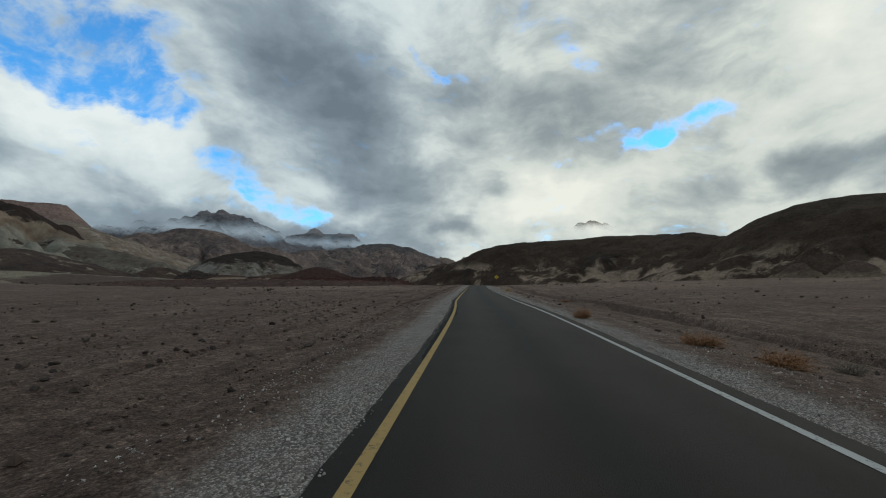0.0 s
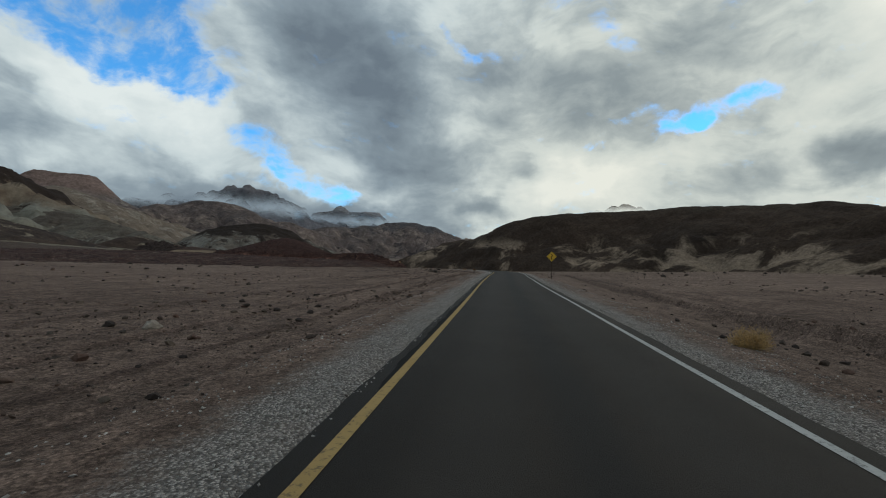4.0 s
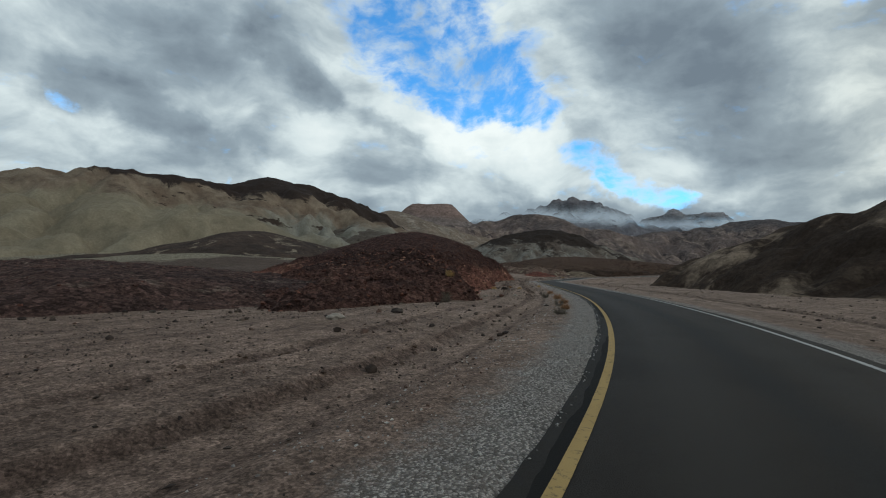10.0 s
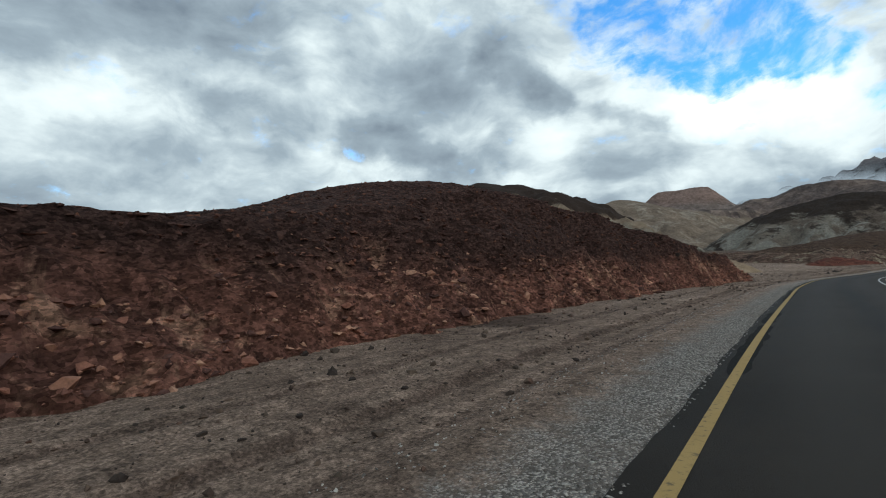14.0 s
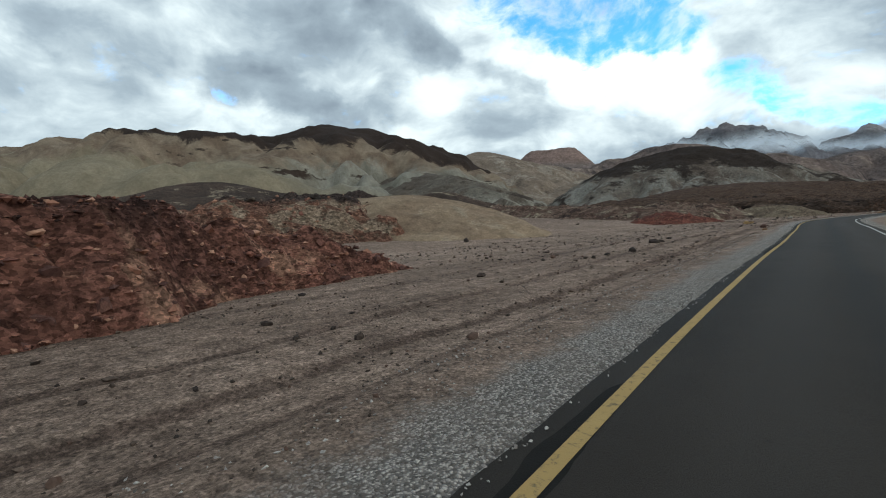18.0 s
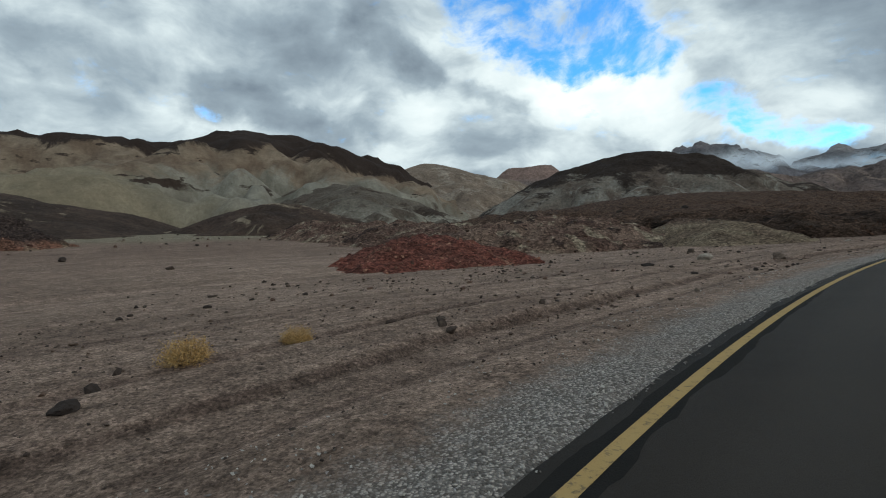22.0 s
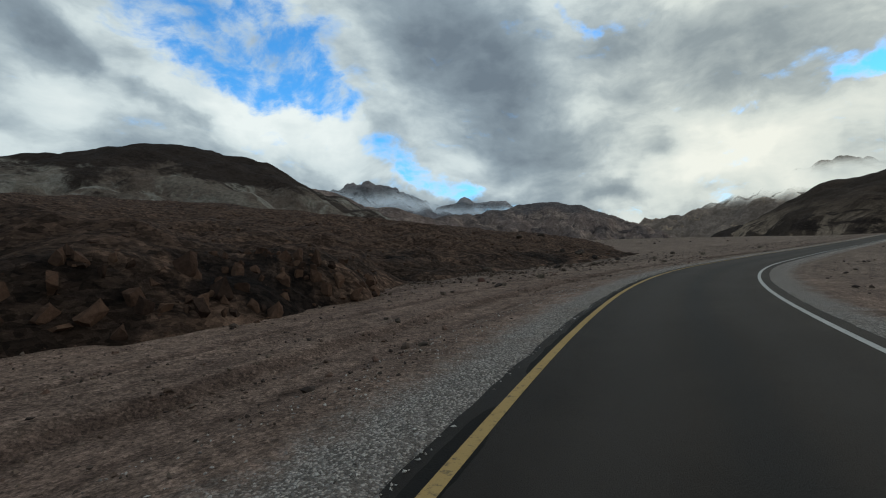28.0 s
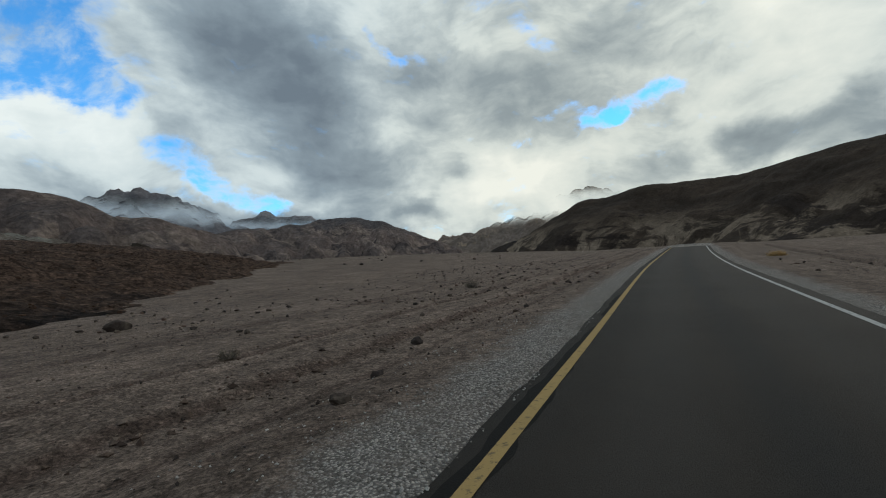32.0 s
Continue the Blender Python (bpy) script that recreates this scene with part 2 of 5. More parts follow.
def earth(name, low, high, dark, big=0.08, fine=1.1, grit=9.0, depth=0.05, spots=0.4, zone=None, bands=None, edge=None):
    """Dry stony soil: two tones in large drifts, grit and small stones of uneven size in it, and relief."""
    m, n, p = surface(name)
    wob = n.vec("ADD", p, n.vec("SCALE", n.add("ShaderNodeTexNoise", Vector=p, Scale=grit * 0.7, Detail=3.0).outputs["Color"], scale=1.1 / grit))
    a = n.noise(p, big, 6.0, 0.6)
    b = n.noise(p, fine, 8.0, 0.7)
    drift = n.math("ADD", n.math("MULTIPLY", b, 0.55), n.math("MULTIPLY", a, 0.45))
    colour = n.mix(n.ramp(drift, 0.36, 0.64), low, high)
    if zone:
        x = n.add("ShaderNodeSeparateXYZ", Vector=p).outputs["X"]
        colour = n.mix(n.ramp(n.math("ADD", x, n.math("MULTIPLY", n.math("SUBTRACT", n.noise(p, 0.012, 6.0, 0.6), 0.5), 170.0)), zone[1], zone[2]), colour, zone[0])
    if edge:
        far = n.add("ShaderNodeSeparateXYZ", Vector=n.add("ShaderNodeUVMap").outputs[0]).outputs["Y"]
        far = n.math("ADD", far, n.math("MULTIPLY", n.noise(p, 0.06, 4.0), 40.0))
        colour = n.mix(n.math("MULTIPLY", n.math("MULTIPLY", n.ramp(far, 165, 205), n.ramp(far, 425, 385)), n.ramp(n.math("ABSOLUTE", n.add("ShaderNodeSeparateXYZ", Vector=n.add("ShaderNodeUVMap").outputs[0]).outputs["X"]), 80, 30)), colour, n.mix(n.ramp(drift, 0.36, 0.64), (0.215, 0.15, 0.116), (0.32, 0.232, 0.18)))
    if edge:
        pair = n.add("ShaderNodeSeparateXYZ", Vector=n.add("ShaderNodeUVMap").outputs[0])
        off = n.math("ADD", pair.outputs["X"], n.math("MULTIPLY", n.math("SUBTRACT", n.noise(p, 0.22, 7.0, 0.68), 0.5), 12.0))
        dim = n.math("MULTIPLY", n.ramp(off, -9.5, -14.5), n.math("MULTIPLY", n.ramp(pair.outputs["Y"], 405, 430), n.ramp(pair.outputs["Y"], 500, 478)))
        colour = n.mix(n.math("MULTIPLY", dim, 0.85), colour, n.mix(n.ramp(drift, 0.36, 0.64), (0.085, 0.058, 0.046), (0.15, 0.105, 0.082)))
    if edge:
        # darker, finer earth at the southern end, and dark stony soil round the mounds west of the road
        colour = n.mix(n.ramp(n.math("ADD", far, -20.0), 95, 45, 0.0, 0.58), colour, (0.115, 0.081, 0.063))
        colour = n.mix(n.ramp(far, 455, 495, 0.0, 0.5), colour, (0.185, 0.148, 0.12))
        v = n.vec("SUBTRACT", p, (-5.0, 190.0, 0.0))
        h = n.math("ADD", n.vec("DOT_PRODUCT", v, (-0.00704, 0.00704, 0.0)), 0.0, clamp=True)
        d = n.vec("LENGTH", n.vec("MULTIPLY", n.vec("SUBTRACT", v, n.vec("SCALE", (-71.0, 71.0, 0.0), scale=h)), (1.0, 1.0, 0.0)))
        d = n.math("ADD", d, n.math("MULTIPLY", n.math("SUBTRACT", n.noise(p, 0.03, 7.0, 0.65), 0.5), 70.0))
        colour = n.mix(n.ramp(d, 42, 35, 0.0, 0.9), colour, n.mix(n.ramp(drift, 0.36, 0.64), (0.075, 0.05, 0.04), (0.11, 0.075, 0.06)))
    # bands: darker soil of wheel furrows, plus the small scarps' shade painted in
    if bands:
        uv = n.add("ShaderNodeUVMap").outputs[0]
        side = n.math("ADD", n.add("ShaderNodeSeparateXYZ", Vector=uv).outputs["X"], n.math("MULTIPLY", n.math("SUBTRACT", n.noise(p, 0.6, 5.0, 0.65), 0.5), 0.5))
        for middle, half, strength in bands[1]:
            line = n.ramp(n.math("ABSOLUTE", n.math("SUBTRACT", side, middle)), half, half * 0.35)
            line = n.math("MULTIPLY", line, n.ramp(n.noise(p, 0.8, 6.0, 0.65), 0.36, 0.52, 0.45 * strength, strength))
            colour = n.mix(line, colour, bands[0])
    furrow = None
    if edge:
        lane = n.vec("MULTIPLY", n.add("ShaderNodeUVMap").outputs[0], (2.3, 0.09, 1.0))
        lane = n.vec("ADD", lane, n.vec("SCALE", n.add("ShaderNodeTexNoise", Vector=p, Scale=0.7, Detail=4.0).outputs["Color"], scale=0.9))
        furrow = n.noise(lane, 1.0, 8.0, 0.72)
        colour = n.mix(1.0, colour, grey3(n, n.ramp(furrow, 0.32, 0.66, 0.72, 1.2, False)), "MULTIPLY")
        colour = n.mix(1.0, colour, grey3(n, n.ramp(n.noise(p, 0.33, 6.0, 0.7), 0.34, 0.66, 0.80, 1.16, False)), "MULTIPLY")
    small = n.cells(wob, grit)
    lot = n.add("ShaderNodeSeparateColor", Color=small.outputs["Color"]).outputs[0]
    pick = n.math("MULTIPLY", n.ramp(small.outputs["Distance"], 0.55, 0.2), n.ramp(n.math("MULTIPLY", lot, n.ramp(b, 0.3, 0.6, 0.55, 1.1)), 1.0 - spots, 1.12 - spots))
    colour = n.mix(n.math("MULTIPLY", pick, 0.6), colour, n.mix(n.ramp(lot, 0.75, 0.95), dark, high))
    colour = n.mix(1.0, colour, grey3(n, n.ramp(n.noise(p, grit * 3.1, 4.0, 0.75), 0.29, 0.71, 0.36, 1.62, False)), "MULTIPLY")
    colour = n.mix(1.0, colour, grey3(n, n.ramp(n.noise(p, fine * 3.3, 6.0, 0.75), 0.31, 0.69, 0.58, 1.38, False)), "MULTIPLY")
    for scale, low, high in ((grit * 1.6, 0.78, 1.22), (grit * 3.4, 0.66, 1.34)):
        fleck = n.add("ShaderNodeSeparateColor", Color=n.cells(n.vec("ADD", p, n.vec("SCALE", n.add("ShaderNodeTexNoise", Vector=p, Scale=scale, Detail=2.0).outputs["Color"], scale=0.5 / scale)), scale).outputs["Color"]).outputs[0]
        colour = n.mix(1.0, colour, grey3(n, n.ramp(fleck, 0.0, 1.0, low, high, False)), "MULTIPLY")
    relief = n.math("ADD", n.noise(p, fine * 3.0, 10.0, 0.78), n.math("MULTIPLY", pick, 0.3))
    if edge:
        relief = n.math("ADD", relief, n.math("MULTIPLY", furrow, 0.6))
        out = n.math("ABSOLUTE", n.add("ShaderNodeSeparateXYZ", Vector=n.add("ShaderNodeUVMap").outputs[0]).outputs["X"])
        out = n.math("ADD", out, n.math("MULTIPLY", n.math("SUBTRACT", n.noise(p, 1.1, 8.0, 0.75), 0.5), 1.7))
        chips = n.cells(n.vec("ADD", p, n.vec("SCALE", n.add("ShaderNodeTexNoise", Vector=p, Scale=30.0, Detail=2.0).outputs["Color"], scale=0.03)), edge[3])
        tone = n.add("ShaderNodeSeparateColor", Color=chips.outputs["Color"]).outputs[1]
        chip = n.mix(n.ramp(tone, 0.1, 0.95), edge[0], edge[1])
        chip = n.mix(n.ramp(chips.outputs["Distance"], 0.35, 0.75, 0.0, 0.85), chip, (0.12, 0.108, 0.098))
        chip = n.mix(n.ramp(n.noise(p, 0.9, 5.0, 0.6), 0.42, 0.72, 0.0, 0.3), chip, (0.25, 0.19, 0.155))
        k = n.ramp(out, edge[2] + 0.35, edge[2] - 0.4)
        colour = n.mix(k, colour, chip)
        relief = n.math("ADD", n.math("MULTIPLY", relief, n.math("SUBTRACT", 1.0, n.math("MULTIPLY", k, 0.6))), n.math("MULTIPLY", n.math("MULTIPLY", n.ramp(chips.outputs["Distance"], 0.7, 0.0), k), 0.35))
    finish(n, colour, 0.95, relief, depth)
    return m


def strata(name, foot, body, cap, cap_z, blur, patch=None, amount=0.5, size=0.02, depth=0.5, lump=0.25, grain=1.0, mist=None, tilt=None, ink=None, tongue=0.0, blocks=0.0, low=None):
    """A bare slope: a cap of another rock above a wavering level, washed-out patches and runnels below it."""
    m, n, p = surface(name)
    z = n.add("ShaderNodeSeparateXYZ", Vector=p).outputs["Z"]
    wave = n.math("SUBTRACT", n.noise(p, size, 8.0, 0.62), 0.5)
    level = n.math("ADD", z, n.math("MULTIPLY", wave, blur * 3.2))
    if tongue:
        level = n.math("ADD", level, n.math("MULTIPLY", n.math("SUBTRACT", n.noise(n.vec("MULTIPLY", p, (1.0, 1.0, 0.25)), size * 1.5, 9.0, 0.66, 0.5), 0.5), tongue * 2.0))
    if tilt:
        level = n.math("ADD", level, n.vec("DOT_PRODUCT", p, tilt))
    colour = n.mix(n.ramp(n.noise(p, size * 2.3, 7.0, 0.6), 0.36, 0.64), foot, body)
    if patch:
        tall = n.vec("MULTIPLY", p, (1.0, 1.0, 0.22))
        wash = n.ramp(n.noise(tall, size * 3.2, 9.0, 0.66, 0.6), 0.70 - 0.35 * amount, 0.78 - 0.35 * amount)
        if low:
            wash = n.math("MULTIPLY", wash, n.ramp(n.math("ADD", z, n.math("MULTIPLY", wave, low[0])), low[1], low[0]))
        colour = n.mix(wash, colour, patch)
    if ink:
        spot = n.ramp(n.noise(n.vec("MULTIPLY", p, (1.0, 1.0, 1.6)), ink[2], 9.0, 0.68, 0.4), 0.72 - 0.3 * ink[1], 0.77 - 0.3 * ink[1])
        colour = n.mix(spot, colour, ink[0])
    colour = n.mix(n.ramp(level, cap_z - blur, cap_z + blur), colour, cap)
    colour = n.mix(1.0, colour, grey3(n, n.ramp(n.noise(p, lump, 8.0, 0.72), 0.27, 0.73, 0.62, 1.38, False)), "MULTIPLY")
    colour = n.mix(1.0, colour, grey3(n, n.ramp(n.noise(p, grain, 6.0, 0.75), 0.27, 0.73, 0.52, 1.5, False)), "MULTIPLY")
    relief = n.noise(p, lump * 1.4, 12.0, 0.75)
    if blocks:
        for scale, low, high in ((blocks, 0.52, 1.5), (blocks * 2.7, 0.56, 1.46)):
            rough = n.vec("ADD", p, n.vec("SCALE", n.add("ShaderNodeTexNoise", Vector=p, Scale=scale * 0.8, Detail=4.0, Roughness=0.7).outputs["Color"], scale=0.4 / scale))
            cell = n.cells(n.vec("MULTIPLY", rough, (1.0, 1.0, 1.7)), scale)
            tone = n.add("ShaderNodeSeparateColor", Color=cell.outputs["Color"]).outputs[0]
            colour = n.mix(1.0, colour, grey3(n, n.ramp(tone, 0.0, 1.0, low, high, False)), "MULTIPLY")
            relief = n.math("ADD", relief, n.math("MULTIPLY", tone, 0.45 * blocks / scale))
    b = finish(n, colour, 0.95, relief, depth)
    # low cloud stood in for by rock made transparent in a height band
    if mist:
        veil = n.math("ADD", z, n.math("MULTIPLY", n.math("SUBTRACT", n.noise(p, mist[2], 6.0, 0.6), 0.5), mist[3]))
        low, high = mist[0], mist[1]
        k = n.math("MULTIPLY", n.ramp(veil, low - 45, low + 45), n.ramp(veil, high + 55, high - 45))
        out = n.add("ShaderNodeMixShader")
        n.put(out.inputs[0], k)
        n.put(out.inputs[1], b.outputs[0])
        n.put(out.inputs[2], n.add("ShaderNodeBsdfTransparent").outputs[0])
        n.put(m.node_tree.nodes["Material Output"].inputs[0], out.outputs[0])
    return m


M_GROUND = earth("desert_soil", (0.166, 0.112, 0.087), (0.255, 0.177, 0.138), (0.05, 0.036, 0.029), 0.05, 0.9, 9.0, 0.09, 0.35,
                 ((0.235, 0.20, 0.143), -30.0, -85.0), ((0.10, 0.066, 0.052), ((-5.66, 0.22, 0.72), (-7.6, 0.22, 0.6), (-4.6, 0.16, 0.5), (-11.0, 0.5, 0.4), (8.2, 0.4, 0.3), (11.5, 1.0, 0.4))), ((0.17, 0.148, 0.131), (0.66, 0.59, 0.53), 3.3, 38.0))
M_RED = strata("red_scree", (0.30, 0.134, 0.097), (0.15, 0.07, 0.054), (0.078, 0.043, 0.036), 3.5, 1.0, (0.46, 0.25, 0.172), 0.46, 0.14, 0.6, 0.9, 4.0, tongue=1.6, blocks=4.2)
M_MAROON = strata("maroon_scree", (0.115, 0.06, 0.047), (0.075, 0.043, 0.036), (0.07, 0.042, 0.036), 3.6, 0.7, (0.15, 0.085, 0.065), 0.4, 0.14, 0.5, 0.9, 4.0, tongue=1.6, blocks=4.2)
M_CLAY = strata("red_clay", (0.22, 0.105, 0.07), (0.15, 0.085, 0.062), (0.06, 0.043, 0.037), 6.0, 0.5, (0.26, 0.19, 0.135), 0.6, 0.09, 0.5, 0.7, 3.0, tongue=1.4, blocks=2.6)
M_BRICK = strata("brick_red_earth", (0.1823, 0.06496, 0.04752), (0.1283, 0.05376, 0.04104), (0.2025, 0.1176, 0.0864), 4.4, 0.5, (0.2295, 0.1232, 0.0864), 0.35, 0.12, 0.3, 0.9, 4.0, blocks=4.5)
M_APRON = strata("dark_red_stones", (0.10, 0.058, 0.047), (0.07, 0.043, 0.037), (0.06, 0.04, 0.035), 8.0, 1.0, (0.15, 0.105, 0.083), 0.45, 0.12, 0.35, 1.2, 5.0, blocks=4.0)
M_DARK = strata("dark_scree", (0.06944, 0.04386, 0.03135), (0.0448, 0.02958, 0.02185), (0.09184, 0.05814, 0.0418), 5.6, 0.7, (0.14, 0.0867, 0.0608), 0.46, 0.07, 0.6, 0.6, 3.0, None, None, ((0.0224, 0.0153, 0.01235), 0.6, 0.12), 2.0, 2.6)
M_SLATE = strata("dark_hill_rock", (0.07392, 0.04982, 0.036), (0.0504, 0.03498, 0.026), (0.06048, 0.04452, 0.031), 25.0, 4.0, (0.3024, 0.2226, 0.16), 0.62, 0.014, 1.2, 0.25, 1.3, None, None, ((0.03584, 0.02544, 0.02), 0.35, 0.03), 12.0, 0.0, low=(9.0, 17.0))
M_STRIPE = strata("striped_rock", (0.195, 0.1693, 0.1398), (0.127, 0.09752, 0.07783), (0.03892, 0.0288, 0.02374), 26.5, 2.0, (0.2374, 0.218, 0.1858), 0.62, 0.03, 1.2, 0.22, 1.1, None, None, ((0.05078, 0.03809, 0.03128), 0.62, 0.03), 20.0)


def badlands(name):
    """The pale hill: smooth khaki to the south, grey green gullied slopes to the north, an orange tan belt below a dark cap that drips down, thin dark ledges."""
    m, n, p = surface(name)
    xyz = n.add("ShaderNodeSeparateXYZ", Vector=p)
    y, z = xyz.outputs["Y"], xyz.outputs["Z"]
    tall = n.vec("MULTIPLY", p, (1.0, 1.0, 0.3))
    drip = n.math("SUBTRACT", n.noise(tall, 0.02, 9.0, 0.7, 0.8), 0.5)
    level = n.math("ADD", n.math("ADD", z, n.math("MULTIPLY", y, 0.12)), n.math("MULTIPLY", drip, 70.0))
    north = n.ramp(n.math("ADD", y, n.math("MULTIPLY", n.math("SUBTRACT", n.noise(p, 0.012, 6.0, 0.6), 0.5), 160.0)), 395, 455)
    soft = n.mix(n.ramp(n.noise(tall, 0.03, 6.0, 0.55), 0.35, 0.65), (0.2227, 0.1827, 0.1249), (0.2635, 0.2227, 0.1555))
    grey = n.mix(n.ramp(n.noise(tall, 0.05, 8.0, 0.62, 0.4), 0.38, 0.62), (0.1573, 0.1428, 0.1122), (0.2677, 0.2507, 0.2057))
    colour = n.mix(north, soft, grey)
    belt = n.mix(n.ramp(n.noise(p, 0.06, 7.0, 0.62), 0.38, 0.62), (0.1658, 0.119, 0.085), (0.255, 0.1972, 0.1428))
    colour = n.mix(n.ramp(level, 96, 108), colour, belt)
    lens = n.noise(n.vec("MULTIPLY", p, (1.0, 1.0, 3.2)), 0.035, 5.0, 0.6)
    shelf = n.math("MULTIPLY", n.ramp(lens, 0.60, 0.635), n.math("MULTIPLY", n.ramp(level, 86, 96), n.ramp(y, 330, 420)))
    colour = n.mix(shelf, colour, (0.051, 0.03655, 0.0289))
    colour = n.mix(n.ramp(level, 121, 127), colour, (0.0425, 0.0306, 0.0255))
    foot = n.math("MULTIPLY", n.ramp(n.noise(tall, 0.02, 7.0, 0.62), 0.56, 0.6), n.math("MULTIPLY", n.ramp(z, 40, 24), north))
    colour = n.mix(foot, colour, (0.07225, 0.0527, 0.0425))
    colour = n.mix(1.0, colour, grey3(n, n.ramp(n.noise(tall, 0.16, 8.0, 0.68), 0.3, 0.7, 0.78, 1.2, False)), "MULTIPLY")
    colour = n.mix(1.0, colour, grey3(n, n.ramp(n.noise(p, 0.7, 6.0, 0.75), 0.3, 0.7, 0.82, 1.18, False)), "MULTIPLY")
    finish(n, colour, 0.95, n.noise(p, 0.12, 12.0, 0.7), 1.6)
    return m


M_KHAKI = badlands("khaki_rock")
M_FOOTHILL = strata("grey_badland", (0.14, 0.1184, 0.0944), (0.1, 0.0792, 0.0632), (0.132, 0.1136, 0.092), 46.0, 4.0, (0.288, 0.268, 0.22), 0.66, 0.022, 1.2, 0.16, 0.9, None, None, ((0.06, 0.0448, 0.036), 0.5, 0.03), 8.0, 0.0, low=(8.0, 24.0))
M_LOAM = strata("brown_loam", (0.20, 0.136, 0.103), (0.115, 0.07, 0.055), (0.12, 0.072, 0.056), 20.0, 2.0, (0.29, 0.235, 0.17), 0.45, 0.09, 0.4, 0.8, 4.0, None, None, ((0.055, 0.037, 0.031), 0.55, 0.15), 0.0, 3.5)
M_TAN = strata("tan_rock", (0.23, 0.178, 0.136), (0.187, 0.143, 0.111), (0.204, 0.157, 0.123), 80.0, 8.0, (0.281, 0.234, 0.187), 0.5, 0.015, 2.0, 0.09, 0.5, None, None, ((0.0935, 0.0697, 0.0561), 0.3, 0.02), 6.0)
M_SAND = strata("khaki_sand", (0.2928, 0.2126, 0.1428), (0.2183, 0.1517, 0.1032), (0.07986, 0.05123, 0.03962), 7.1, 0.25, (0.3194, 0.2465, 0.1751), 0.4, 0.06, 0.25, 0.7, 5.0)
M_RUBBLE = strata("khaki_rubble", (0.235, 0.18, 0.125), (0.165, 0.12, 0.086), (0.12, 0.08, 0.062), 4.6, 0.6, (0.28, 0.225, 0.155), 0.4, 0.12, 0.4, 0.8, 4.0, tongue=1.5, blocks=6.0)
M_MOUND = strata("dark_mound_rock", (0.08, 0.055, 0.043), (0.052, 0.038, 0.031), (0.05, 0.038, 0.031), 30.0, 4.0, (0.25, 0.20, 0.145), 0.36, 0.03, 0.9, 0.25, 1.2)
# next three: rock paled or blued, distance haze put into the colour
M_MESA = strata("reddish_mountain_rock", (0.2475, 0.1937, 0.1699), (0.198, 0.1624, 0.1487), (0.2673, 0.1833, 0.1546), 290.0, 25.0, (0.297, 0.2564, 0.223), 0.4, 0.004, 16.0, 0.016, 0.07, (400, 600, 0.006, 110))
M_PEAK = strata("haze_tinted_peak_rock", (0.224, 0.2142, 0.23), (0.188, 0.1806, 0.1978), (0.216, 0.1932, 0.1932), 450.0, 40.0, (0.272, 0.2604, 0.2668), 0.4, 0.003, 22.0, 0.012, 0.06, (300, 395, 0.004, 130))
M_CREST = strata("haze_tinted_crest_rock", (0.289, 0.2925, 0.3136), (0.2465, 0.252, 0.2793), (0.2805, 0.27, 0.2793), 450.0, 40.0, None, 0.4, 0.003, 22.0, 0.012, 0.06, (370, 480, 0.004, 130))
M_ROUND = strata("gullied_mountain_rock", (0.221, 0.164, 0.143), (0.156, 0.125, 0.116), (0.123, 0.107, 0.107), 150.0, 18.0, (0.295, 0.226, 0.189), 0.55, 0.006, 14.0, 0.03, 0.12, None, None, ((0.0984, 0.0795, 0.0763), 0.5, 0.012), 70.0)
# paler orange cap and patches: sunlight on the top put into the colour
M_FLANK = strata("sun_tinted_mountain_rock", (0.252, 0.198, 0.162), (0.207, 0.162, 0.135), (0.342, 0.252, 0.189), 240.0, 60.0, (0.378, 0.279, 0.198), 0.4, 0.004, 16.0, 0.016, 0.07, (250, 430, 0.004, 110))
# ---- noise on arrays ----
def hashed(ix, iy, seed):
    h = (ix * 374761393 + iy * 668265263 + seed * 1274126177) & 0x7FFFFFFF
    h = ((h ^ (h >> 13)) * 1103515245) & 0x7FFFFFFF
    return ((h ^ (h >> 16)) & 0xFFFF) / 65535.0


def value(x, y, seed=0):
    ix, iy = np.floor(x).astype(np.int64), np.floor(y).astype(np.int64)
    u, v = x - ix, y - iy
    u, v = u * u * u * (u * (6 * u - 15) + 10), v * v * v * (v * (6 * v - 15) + 10)
    a, b = hashed(ix, iy, seed), hashed(ix + 1, iy, seed)
    c, d = hashed(ix, iy + 1, seed), hashed(ix + 1, iy + 1, seed)
    return (a + (b - a) * u) * (1 - v) + (c + (d - c) * u) * v


def fbm(x, y, size, octaves=4, seed=0, gain=0.5):
    """Smooth noise about 0, between -1 and 1, its largest lumps `size` metres across."""
    total, amp, norm = 0.0, 1.0, 0.0
    for k in range(octaves):
        f = 2.03 ** k / size
        total = total + amp * (value(x * f + 17.3 * k, y * f - 9.1 * k, seed + k) * 2 - 1)
        norm += amp
        amp *= gain
    return total / norm


def smooth(x, a, b):
    t = np.clip((x - a) / (b - a), 0, 1)
    return t * t * (3 - 2 * t)


